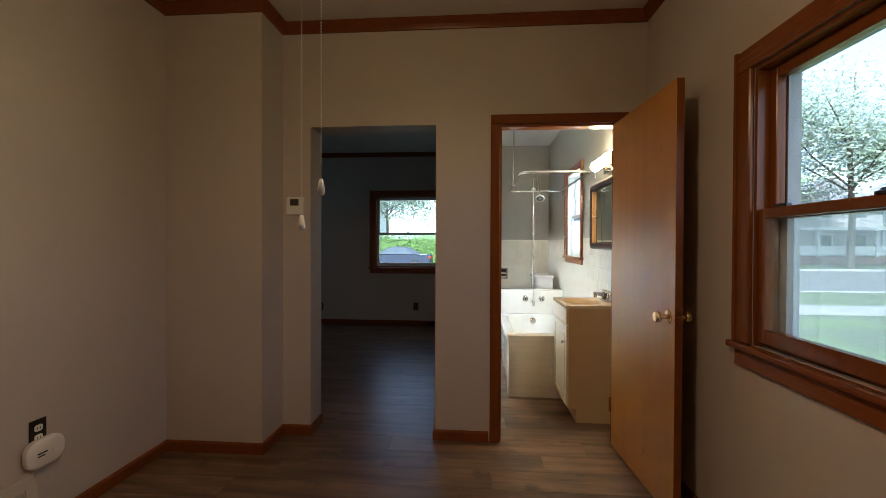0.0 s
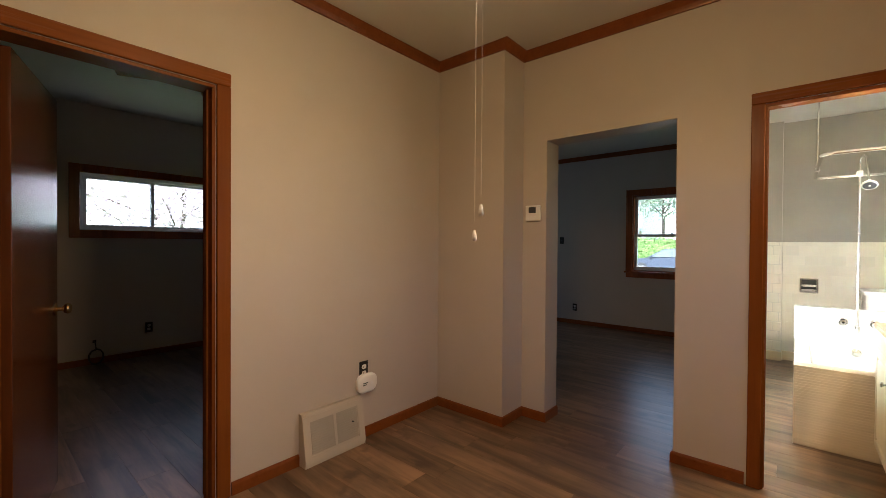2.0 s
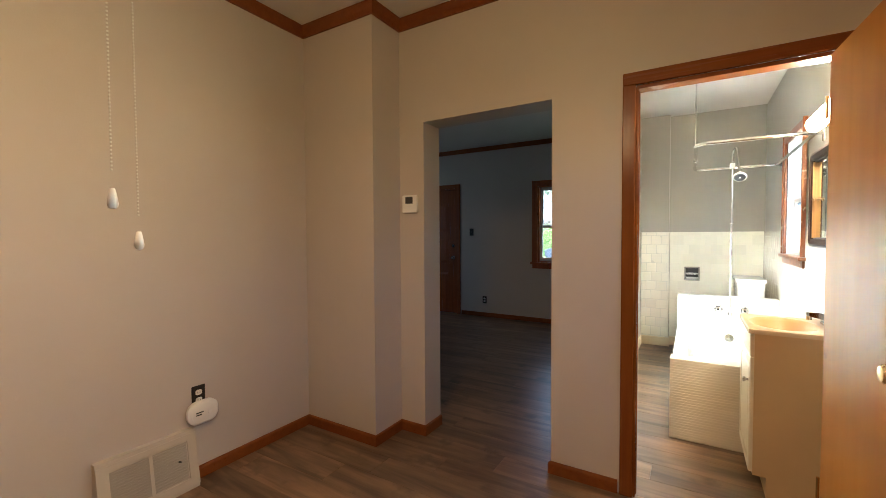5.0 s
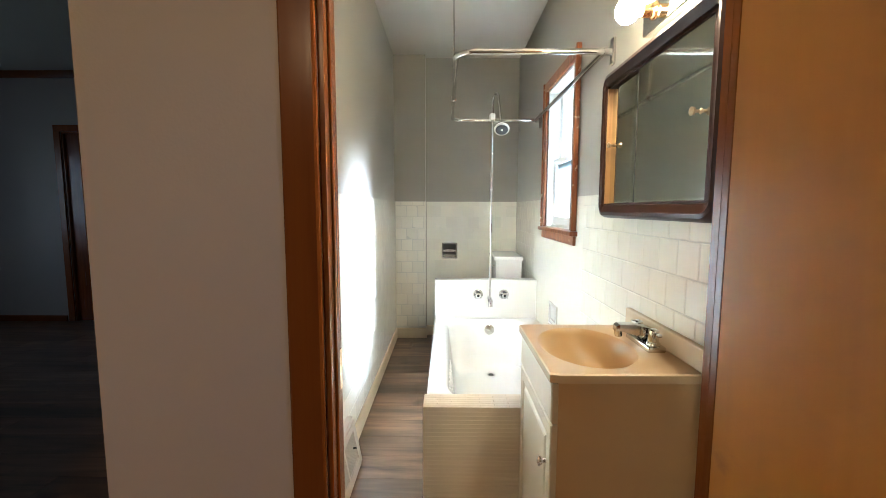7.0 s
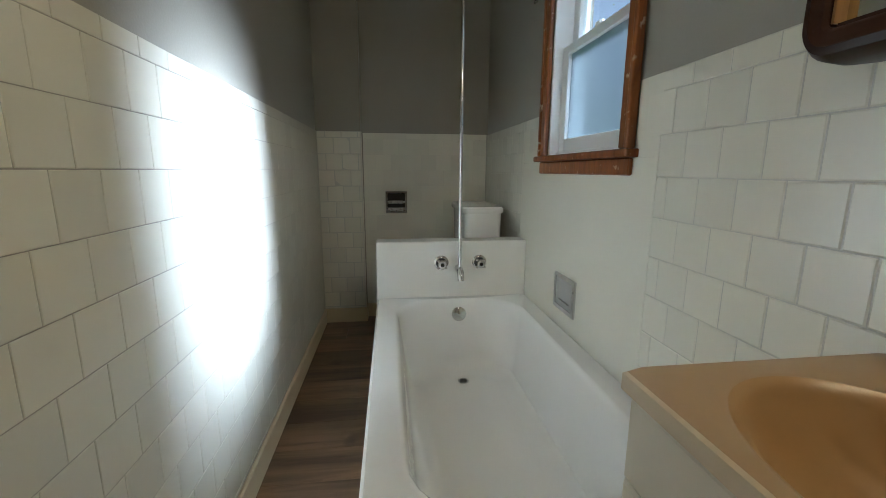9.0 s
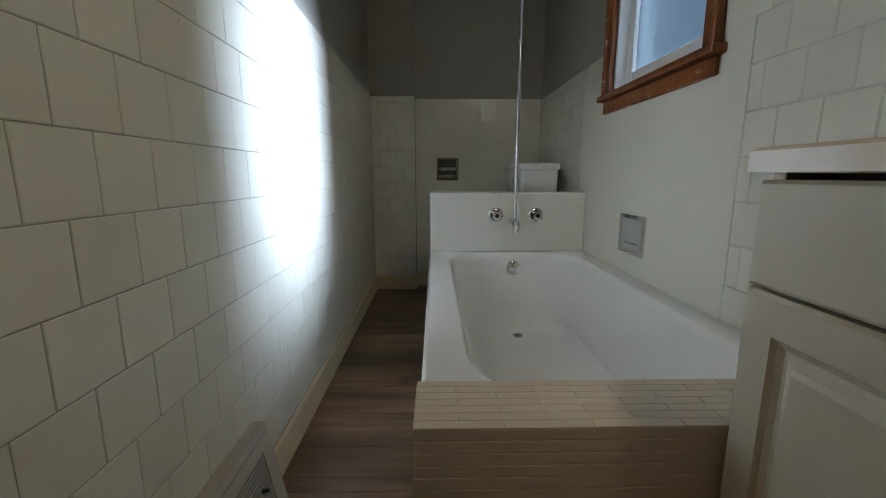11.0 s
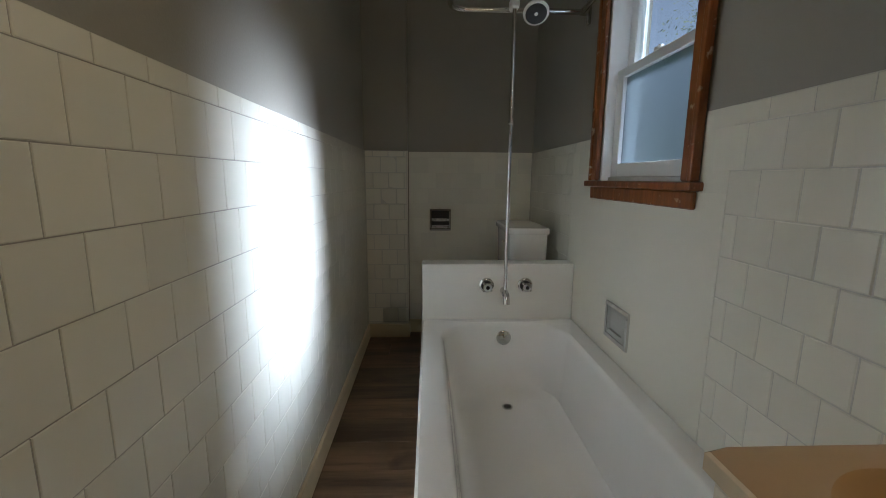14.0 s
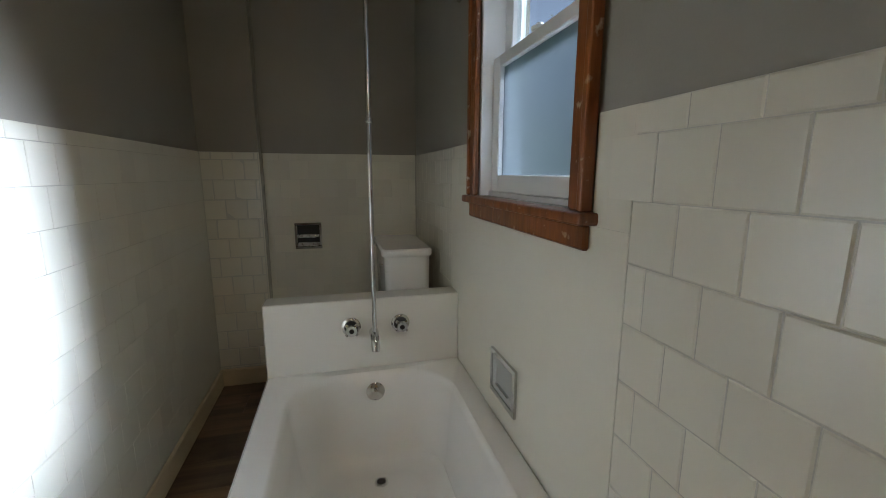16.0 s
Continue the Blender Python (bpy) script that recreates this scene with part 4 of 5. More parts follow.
north_bath = face_frame("y", 7.15, -1)
tp = thing("paper_holder", "recessed chrome toilet paper holder without a roll", "paper holder", (0.89, 7.15, 0.855))
bm = bmesh.new()
for q in ((0.812, 0.782, 0.968, 0.797), (0.812, 0.925, 0.968, 0.940), (0.812, 0.797, 0.827, 0.925), (0.953, 0.797, 0.968, 0.925)):
    box(bm, q[0], 0.0, q[1], q[2], 0.012, q[3], bevel=0.003)
part("rim", bm, CHROME, tp, frame_=north_bath)
# flat sheet without depth; the recess's shade is put in as black
part("niche", slab(0.827, 0.0003, 0.797, 0.953, 0.002, 0.925), BLACK, tp, "flat black sheet painted as the shaded recess", frame_=north_bath)
part("roller", lathe(bmesh.new(), (0.829, 7.128, 0.862), (1, 0, 0), [(0, 0.009), (0.02, 0.012), (0.10, 0.012), (0.122, 0.009)], 14), STEEL, tp, smooth=True)
part("lower_shelf", slab(0.829, 0.002, 0.799, 0.951, 0.02, 0.822, bevel=0.004), STEEL, tp, frame_=north_bath)

wc = thing("toilet", "white porcelain toilet behind the tub wall", "toilet", (1.1, 6.66, 0))
part("tank", loft(bmesh.new(), [round_rect(1.290, 6.46, 1.470, 6.86, 0.03, 0.40), round_rect(1.275, 6.44, 1.482, 6.88, 0.03, 0.46), round_rect(1.268, 6.43, 1.486, 6.89, 0.03, 0.848)], cap_first=True), PORCELAIN, wc, smooth=True)
part("tank_lid", loft(bmesh.new(), [round_rect(1.258, 6.42, 1.492, 6.90, 0.034, 0.8485), round_rect(1.254, 6.416, 1.496, 6.904, 0.036, 0.854), round_rect(1.254, 6.416, 1.496, 6.904, 0.036, 0.876), round_rect(1.262, 6.424, 1.488, 6.896, 0.034, 0.885)], cap_first=True), PORCELAIN, wc, smooth=True)
part("flush_lever", tube(bmesh.new(), [(1.266, 6.50, 0.80), (1.25, 6.50, 0.80), (1.247, 6.56, 0.795)], 0.006, 8), CHROME, wc, smooth=True)


def oval(cx, cy, a, b, z, n=28):
    return [(cx + a * math.cos(2 * math.pi * i / n), cy + b * math.sin(2 * math.pi * i / n), z) for i in range(n)]


part("bowl", loft(bmesh.new(), [oval(1.08, 6.66, 0.15, 0.11, 0.0), oval(1.08, 6.66, 0.14, 0.10, 0.10), oval(1.06, 6.66, 0.19, 0.15, 0.28), oval(1.04, 6.66, 0.225, 0.18, 0.37), oval(1.04, 6.66, 0.23, 0.185, 0.40)], cap_first=True), PORCELAIN, wc, smooth=True)
part("seat", loft(bmesh.new(), [oval(1.04, 6.66, 0.23, 0.188, 0.401), oval(1.04, 6.66, 0.235, 0.19, 0.41), oval(1.04, 6.66, 0.23, 0.185, 0.425), oval(1.04, 6.66, 0.20, 0.16, 0.435)], cap_first=True), WHITE, wc, smooth=True)

# vanity
VX, VA, VB, VTOP = 1.138, 4.118, 4.580, 0.845
van = thing("vanity_cabinet", "cream painted bathroom vanity with one drawer front and door", "vanity", (1.34, 4.35, 0))
PROFILE = [(VX + 0.020, 0.10), (VX + 0.020, VTOP - 0.026), (RX - 0.001, VTOP - 0.026), (RX - 0.001, 0.0), (VX + 0.075, 0.0), (VX + 0.075, 0.10)]
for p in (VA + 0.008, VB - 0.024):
    part("side_panel", loft(bmesh.new(), [[(x, y, z) for x, z in PROFILE] for y in (p, p + 0.016)], cap_first=True), CREAM_WARM_LIT, van, "cream cabinet side, tinted tan by painted-in warm light")
part("front_rail", slab(VX + 0.020, VA + 0.0245, 0.10, VX + 0.036, VB - 0.0245, 0.802), CABINET, van)
part("toe_kick", slab(VX + 0.0755, VA + 0.0245, 0.0, VX + 0.09, VB - 0.0245, 0.10), CREAM_WARM_LIT, van)
part("bottom_panel", slab(VX + 0.0365, VA + 0.0245, 0.1005, RX - 0.002, VB - 0.0245, 0.115), CABINET, van)


def raised_front(name, y0, y1, z0, z1, deep):
    """A front facing -x with a routed panel."""
    rs = []
    x = VX + 0.0198
    for inset, dx in ((0.0, 0.0), (0.0, 0.014), (0.004, 0.018)):
        rs.append([(x - dx, y0 + inset, z0 + inset), (x - dx, y1 - inset, z0 + inset), (x - dx, y1 - inset, z1 - inset), (x - dx, y0 + inset, z1 - inset)])
    if deep:
        for inset, dx in ((0.042, 0.018), (0.046, 0.013), (0.052, 0.0095), (0.058, 0.0105), (0.064, 0.015), (0.070, 0.0175), (0.085, 0.018)):
            rs.append([(x - dx, y0 + inset, z0 + inset), (x - dx, y1 - inset, z0 + inset), (x - dx, y1 - inset, z1 - inset), (x - dx, y0 + inset, z1 - inset)])
    return part(name, loft(bmesh.new(), rs, cap_first=True), CABINET, van)


raised_front("drawer_front", VA + 0.012, VB - 0.012, 0.7005, 0.812, False)
vd = raised_front("door", VA + 0.012, VB - 0.012, 0.115, 0.6965, True)
part("knob", lathe(bmesh.new(), (VX + 0.002, VA + 0.052, 0.572), (-1, 0, 0), [(0, 0.006), (0.010, 0.005), (0.014, 0.011), (0.020, 0.0145), (0.024, 0.013), (0.026, 0.0)], 18), STEEL, vd, "brushed metal knob", smooth=True)
for z in (0.19, 0.61):
    part("hinge", lathe(bmesh.new(), (VX + 0.012, VB - 0.009, z), (0, 0, 1), [(0, 0.004), (0.045, 0.004)], 8), BRASS, vd)

top = thing("washbasin", "tan cultured marble washbasin with an oval bowl on the vanity", "sink", (1.34, 4.35, VTOP))
tx0, tx1, ty0, ty1 = VX - 0.006, RX - 0.002, VA - 0.002, VB + 0.004
cx, cy, N = 1.300, 4.350, 64


def on_rect(inset, z):
    out = []
    for i in range(N):
        t = 2 * math.pi * (i + 0.5) / N
        dx, dy = math.cos(t), math.sin(t)
        k = min(((tx1 - inset - cx) if dx > 0 else (cx - tx0 - inset)) / max(abs(dx), 1e-6), ((ty1 - inset - cy) if dy > 0 else (cy - ty0 - inset)) / max(abs(dy), 1e-6))
        out.append((cx + dx * k, cy + dy * k, z))
    return out


def on_oval(a, b, z, sx=0.0):
    return [(cx + sx + a * math.cos(2 * math.pi * (i + 0.5) / N), cy + b * math.sin(2 * math.pi * (i + 0.5) / N), z) for i in range(N)]


rings = [on_rect(0.0035, VTOP - 0.0002), on_oval(0.150, 0.198, VTOP), on_oval(0.144, 0.192, VTOP - 0.0015), on_oval(0.137, 0.185, VTOP - 0.006),
         on_oval(0.128, 0.174, VTOP - 0.020, 0.003), on_oval(0.113, 0.154, VTOP - 0.055, 0.010), on_oval(0.088, 0.118, VTOP - 0.091, 0.024), on_oval(0.052, 0.066, VTOP - 0.112, 0.044), on_oval(0.022, 0.022, VTOP - 0.118, 0.056)]
part("edge_band", loft(bmesh.new(), [on_rect(0.014, VTOP - 0.0255), on_rect(0.0, VTOP - 0.0255), on_rect(0.0, VTOP - 0.004), on_rect(0.0035, VTOP - 0.0003), on_rect(0.014, VTOP - 0.008)], cap_last=False), SPLASH, top, "cream slab edge", smooth=True)
part("basin_slab", loft(bmesh.new(), rings[:3], cap_last=False), MARBLE, top, smooth=True)
part("bowl", loft(bmesh.new(), rings[2:]), BOWL, top, "darker orange-tan basin bowl", smooth=True)
part("backsplash", slab(RX - 0.024, ty0, VTOP + 0.0005, RX - 0.002, ty1, VTOP + 0.066, bevel=0.005, seg=2), SPLASH, top)
part("basin_drain", lathe(bmesh.new(), (cx + 0.056, cy, VTOP - 0.1179), (0, 0, 1), [(0, 0.023), (0.003, 0.022), (0.002, 0.016), (0.001, 0.0)], 20), CHROME, top, "chrome basin drain", smooth=True)

fx, fy = 1.488, 4.350
tap = thing("basin_faucet", "chrome two-handle basin faucet with square knobs", "faucet", (fx, fy, VTOP))
part("base", slab(fx - 0.027, fy - 0.080, VTOP + 0.0005, fx + 0.027, fy + 0.080, VTOP + 0.020, bevel=0.006, seg=2), CHROME, tap, smooth=True)
part("spout", loft(bmesh.new(), [[(fx + 0.018, fy + s * 0.024, VTOP + 0.020 + (0.038 if h else 0)) for s, h in ((-1, 0), (1, 0), (1, 1), (-1, 1))],
                                [(fx - 0.040, fy + s * 0.021, VTOP + (0.070 if h else 0.038)) for s, h in ((-1, 0), (1, 0), (1, 1), (-1, 1))],
                                [(fx - 0.086, fy + s * 0.016, VTOP + (0.070 if h else 0.050)) for s, h in ((-1, 0), (1, 0), (1, 1), (-1, 1))],
                                [(fx - 0.097, fy + s * 0.014, VTOP + (0.064 if h else 0.048)) for s, h in ((-1, 0), (1, 0), (1, 1), (-1, 1))]], cap_first=True), CHROME, tap)
part("aerator", lathe(bmesh.new(), (fx - 0.086, fy, VTOP + 0.052), (0.1, 0, -1), [(0, 0.012), (0.022, 0.011)], 14), CHROME, tap, smooth=True)
for s in (-1, 1):
    h = part("handle", lathe(bmesh.new(), (fx, fy + s * 0.052, VTOP + 0.020), (0, 0, 1), [(0, 0.021), (0.005, 0.020), (0.010, 0.016), (0.036, 0.0165), (0.044, 0.015), (0.047, 0.010), (0.0475, 0.0)], 20), CHROME, tap, smooth=True)
    part("lever", slab(fx - 0.008, fy + s * 0.052 - (0.006 if s > 0 else 0.034), VTOP + 0.050, fx + 0.010, fy + s * 0.052 + (0.034 if s > 0 else 0.006), VTOP + 0.060, bevel=0.003, seg=2), CHROME, h)
    part("handle_cap", lathe(bmesh.new(), (fx, fy + s * 0.052, VTOP + 0.0674), (0, 0, 1), [(0, 0.008), (0.0015, 0.007)], 12), STEEL, h)

socket_plate("wall_outlet", "cream outlet plate on the white tile", room_side, 4.072, 1.106, mat=WHITE, insert=VINYL)

# medicine cabinet: rounded dark frame, two sliding mirrors set back inside it
MA, MB, MZ0, MZ1 = 4.005, 4.733, 1.245, 1.775
med = thing("medicine_cabinet", "dark walnut framed cabinet with two sliding mirror doors", "mirror cabinet", (RX, 4.40, 1.5))


def frame_ring(inset, v, bow):
    out = []
    for y, z, _ in round_rect(MA + inset, MZ0 + inset, MB - inset, MZ1 - inset, max(0.055 - inset, 0.012), 0.0, 7):
        u = (y - (MA + MB) / 2) / ((MB - MA) / 2)
        b = bow * (1 - u * u)
        out.append((RX - v - (0.012 + 0.018 * (1 - u * u)) * (v > 0.02), y, z - b if z < (MZ0 + MZ1) / 2 else z + b))
    return out


part("frame", loft(bmesh.new(), [frame_ring(0.006, 0.0, 0.02), frame_ring(0.0, 0.03, 0.02), frame_ring(0.004, 0.064, 0.024), frame_ring(0.012, 0.076, 0.022), frame_ring(0.022, 0.078, 0.018), frame_ring(0.026, 0.074, 0.016), frame_ring(0.038, 0.072, 0.008), frame_ring(0.043, 0.066, 0.003), frame_ring(0.044, 0.020, 0.0), frame_ring(0.044, 0.0, 0.0)], cap_last=False), WALNUT, med, smooth=True)
for y0, y1, mt in ((MA + 0.045, MA + 0.060, WALNUT), (MB - 0.049, MB - 0.045, GOLD_WOOD)):
    part("side_lining", slab(RX - 0.080, y0, MZ0 + 0.05, RX - 0.002, y1, MZ1 - 0.05), mt, med)
for z0, z1 in ((MZ0 + 0.0445, MZ0 + 0.05), (MZ1 - 0.05, MZ1 - 0.0445)):
    part("track", slab(RX - 0.074, MA + 0.06, z0, RX - 0.002, MB - 0.0495, z1), WALNUT, med)
for y0, y1, v in ((MA + 0.0605, 4.46, 0.066), (4.42, MB - 0.0495, 0.058)):
    mr = part("mirror_door", slab(RX - v - 0.004, y0, MZ0 + 0.051, RX - v, y1, MZ1 - 0.051, bevel=0.001), MIRROR, med, "silvered mirror door")
    if v > 0.06:
        part("edge_strip", slab(RX - v - 0.0048, y1 - 0.0025, MZ0 + 0.052, RX - v - 0.0002, y1 + 0.0012, MZ1 - 0.052), DARKGREY, mr)
    ky = y0 + 0.05 if v > 0.06 else y1 - 0.03
    part("knob", lathe(bmesh.new(), (RX - v - 0.004, ky, 1.512), (-1, 0, 0), [(0, 0.008), (0.004, 0.004), (0.014, 0.004), (0.018, 0.010), (0.024, 0.011), (0.028, 0.0)], 16), BRONZE, mr, "small aged bronze knob", smooth=True)

light = thing("vanity_light", "chrome bar light with four lit globe bulbs", "wall lamp", (RX, 4.215, 1.89))
part("back_bar", slab(RX - 0.045, 3.995, 1.835, RX + 0.0065, 4.505, 1.945, bevel=0.004), CHROME, light)
for y in (4.035, 4.160, 4.295, 4.430):
    so = part("lamp_holder", lathe(bmesh.new(), (RX - 0.045, y, 1.889), (-1, 0, 0), [(0, 0.028), (0.006, 0.026), (0.010, 0.021), (0.040, 0.020)], 16), BRASS, light, smooth=True)
    part("bulb", lathe(bmesh.new(), (RX - 0.083, y, 1.889), (-1, 0, 0), [(0, 0.014), (0.010, 0.018), (0.022, 0.031), (0.040, 0.040), (0.056, 0.039), (0.072, 0.027), (0.079, 0.012), (0.080, 0.0)], 20), BULB, so, "lit globe bulb", smooth=True)

# ---- outdoors ----
single("ground", slab(-160, -120, -1.2, 160, 200, -0.33), ASPHALT, "flat ground reaching to the horizon", "ground", "structure")
single("lawn", slab(-120, -60, -0.329, 120, 10.4, -0.19), GRASS, "mown green front lawn", "lawn", "structure")
single("verge", slab(-120, 11.8, -0.329, 120, 15.0, -0.19), GRASS, "grass verge along the road", "lawn", "structure")
single("pavement", slab(-120, 10.4, -0.329, 120, 11.8, -0.175), CONCRETE, "pale concrete pavement", "pavement", "structure")
single("road", slab(-120, 15.2, -0.329, 120, 28.4, -0.30), ASPHALT, "grey asphalt street", "road", "structure")
for y in (15.0, 28.4):
    single("kerb", slab(-120, y + 0.001, -0.329, 120, y + 0.199, -0.165, bevel=0.02), CONCRETE, "concrete kerb", "kerb", "structure")
single("lawn_opposite", slab(-120, 28.6, -0.329, 120, 70, -0.19), GRASS, "grass across the street", "lawn", "structure")
rnd = random.Random(7)


def leaves(centre_of, count, size):
    """Many small leaf faces round places given by a function."""
    vs, fs = [], []
    for i in range(count):
        p = centre_of()
        a = Vector((rnd.gauss(0, 1), rnd.gauss(0, 1), rnd.gauss(0, 1))).normalized()
        b = a.orthogonal().normalized()
        s = size * rnd.uniform(0.6, 1.4)
        k = len(vs)
        vs += [p - a * s, p + b * s * 0.5, p + a * s, p - b * s * 0.5]
        fs.append((k, k + 1, k + 2, k + 3))
    me = bpy.data.meshes.new("leaves")
    me.from_pydata([tuple(v) for v in vs], [], fs)
    return me


def tree(label, x, y, height, spread, leaf, count, size, low=0.35, stout=1.0):
    t = thing("tree", label, "tree", (x, y, -0.19))
    base = Vector((x, y, -0.20))
    part("trunk", tube(bmesh.new(), [base, base + Vector((0.1, 0, height * 0.2)), base + Vector((0, 0.15, height * 0.45)), base + Vector((0.2, 0, height * 0.75))], [0.26 * stout, 0.19 * stout, 0.14 * stout, 0.05 * stout], 10), BARK, t, smooth=True)
    tips = []
    for k in range(11):
        a = 2 * math.pi * k / 11 + rnd.uniform(-0.3, 0.3)
        z = height * rnd.uniform(low, 0.65)
        r = spread * rnd.uniform(0.55, 1.0)
        p0 = base + Vector((0.05, 0.05, z * 0.8))
        p1 = p0 + Vector((math.cos(a) * r * 0.5, math.sin(a) * r * 0.5, height * 0.12))
        p2 = p0 + Vector((math.cos(a) * r, math.sin(a) * r, height * rnd.uniform(0.1, 0.34)))
        part("limb", tube(bmesh.new(), [p0, p1, p2], [0.08 * stout, 0.05 * stout, 0.015 * stout], 7), BARK, t, smooth=True)
        tips += [p1, p2, (p1 + p2) / 2]
    me = leaves(lambda: rnd.choice(tips) + Vector((rnd.gauss(0, spread * 0.19), rnd.gauss(0, spread * 0.19), rnd.gauss(0, height * 0.07))), count, size)
    me.materials.append(leaf)
    tagged(under(new("crown", me), t), "", "", "", "stuff")
    return t


tree("tall leafy street tree with a thick trunk beside the far kerb", 24.8, 29.6, 17.0, 7.5, PALE_LEAF, 28000, 0.13, stout=0.9)
tree("leafy street tree beside the far kerb", 36.5, 31.0, 11.0, 4.8, PALE_LEAF, 12000, 0.11)
tree("leafy tree across the street", -7.0, 36.0, 11.0, 5.0, PALE_LEAF, 11000, 0.11, stout=0.6)
tree("leafy tree across the street", 5.0, 40.0, 12.0, 5.5, PALE_LEAF, 9000, 0.12, stout=0.7)
tree("leafy tree across the street", 19.0, 33.0, 10.0, 4.6, PALE_LEAF, 7000, 0.11, stout=0.7)
tree("pink blossoming tree outside the bedroom window", -9.3, 4.0, 5.0, 2.6, BLOSSOM, 9000, 0.055, low=0.3, stout=0.25)
me = leaves(lambda: Vector((rnd.uniform(-22, 9), 31.4 + rnd.gauss(0, 0.5), rnd.uniform(-0.19, 1.95) + 0.12 * math.sin(rnd.uniform(0, 9)))), 34000, 0.065)
me.materials.append(LEAF)
tagged(new("hedge", me), "dense clipped green hedge across the street", "hedge", "", "stuff")
single("hedge_core", slab(-22, 31.15, -0.195, 9, 31.7, 1.7, bevel=0.1), LEAF, "dark inside of the clipped hedge", "hedge", "stuff")


def car(label, x, y, z):
    c = thing("car", label, "car", (x, y, z))
    m = pose(x, y, z)
    side = [(-2.30, 0.35), (-2.32, 0.62), (-2.15, 0.78), (-1.15, 0.93), (1.55, 0.97), (2.15, 0.98), (2.28, 0.88), (2.32, 0.50), (2.28, 0.28), (-2.2, 0.25)]
    bm = bmesh.new()
    loft(bm, [[(u * (0.97 if abs(w) > 0.8 else 1), w, h) for u, h in side] for w in (-0.88, -0.80, 0.80, 0.88)], cap_first=True)
    bmesh.ops.bevel(bm, geom=list(bm.edges), offset=0.03, segments=2, affect="EDGES")
    part("body", bm, CARPAINT, c, smooth=True, frame_=m)
    roof = [(-1.10, 0.95), (-0.30, 1.40), (0.10, 1.45), (0.75, 1.42), (1.60, 0.98)]
    bm = bmesh.new()
    loft(bm, [[(u, w * (0.90 if h > 1.2 else 1.0), h) for u, h in roof] for w in (-0.78, 0.78)], cap_first=True)
    part("cabin", bm, CARPAINT, c, smooth=True, frame_=m)
    for s in (-1, 1):
        for us in (((-0.88, 0.98), (-0.30, 1.34), (0.12, 1.37), (0.12, 0.98)), ((0.20, 0.98), (0.20, 1.37), (0.70, 1.34), (1.22, 0.99))):
            bm = bmesh.new()
            loft(bm, [[(u, s * ((0.79 if h < 1.2 else 0.71) + d), h) for u, h in us] for d in (-0.03, 0.012)], cap_first=True)
            part("side_window", bm, CARGLASS, c, frame_=m)
        part("tail_light", slab(2.14, s * 0.72 - 0.15, 0.72, 2.325, s * 0.72 + 0.15, 0.86, bevel=0.02), TAIL, c, frame_=m)
        part("headlight", slab(-2.31, s * 0.68 - 0.16, 0.60, -2.12, s * 0.68 + 0.16, 0.72, bevel=0.02), CARGLASS, c, frame_=m)
        part("mirror", slab(-0.95, s * 0.95 - 0.07, 0.93, -0.82, s * 0.95 + 0.07, 1.05, bevel=0.02), CARPAINT, c, frame_=m)
        part("door_handle", slab(0.02, s * 0.885 - 0.012, 0.84, 0.18, s * 0.885 + 0.012, 0.87), CARPAINT, c, frame_=m)
        for u in (-1.38, 1.36):
            w = part("wheel", lathe(bmesh.new(), m @ Vector((u, s * 0.74, 0.32)), (0, s, 0), [(0, 0.25), (0.02, 0.32), (0.18, 0.33), (0.215, 0.30), (0.21, 0.22)], 28), RUBBER, c, smooth=True)
            part("rim", lathe(bmesh.new(), m @ Vector((u, s * 0.945, 0.32)), (0, s, 0), [(0, 0.22), (0.015, 0.21), (0.006, 0.16), (0.02, 0.05), (0.02, 0.0)], 20), CHROME, w, smooth=True)
    return c


car("grey-blue saloon car parked across the street", -4.47, 27.0, -0.30)


def house(label, x, y, w, d, h, wallmat):
    t = thing("house", label, "house", (x, y, -0.19))
    m = pose(x, y, -0.19)
    part("wall", slab(-w / 2, 0, -0.02, w / 2, d, h), wallmat, t, frame_=m)
    rb = bmesh.new()
    loft(rb, [[(-w / 2 - 0.5, v, h), (w / 2 + 0.5, v, h), (0, v, h + w * 0.28)] for v in (-0.5, d + 0.5)], cap_first=True)
    part("roof", rb, ROOF, t, frame_=m)
    for u in (-w * 0.3, 0.0, w * 0.3):
        for z in (1.1, 3.7):
            wd = part("window", slab(u - 0.55, -0.06, z, u + 0.55, -0.001, z + 1.35), SIDING, t, frame_=m)
            part("pane", slab(u - 0.46, -0.075, z + 0.09, u + 0.46, -0.061, z + 1.26), CARGLASS, wd, frame_=m)
    part("porch_floor", slab(-w / 2, -2.2, -0.02, w / 2, -0.1, 0.6), BRICK, t, frame_=m)
    for i in range(5):
        u = -w / 2 + 0.15 + (w - 0.3) * i / 4
        part("porch_post", slab(u - 0.11, -2.15, 0.601, u + 0.11, -1.93, 2.7), SIDING, t, frame_=m)
    part("porch_rail", slab(-w / 2 + 0.3, -2.08, 0.75, w / 2 - 0.3, -2.0, 1.45), SIDING, t, frame_=m)
    part("porch_roof", slab(-w / 2 - 0.3, -2.5, 2.701, w / 2 + 0.3, -0.1, 2.95), SIDING, t, frame_=m)
    return t


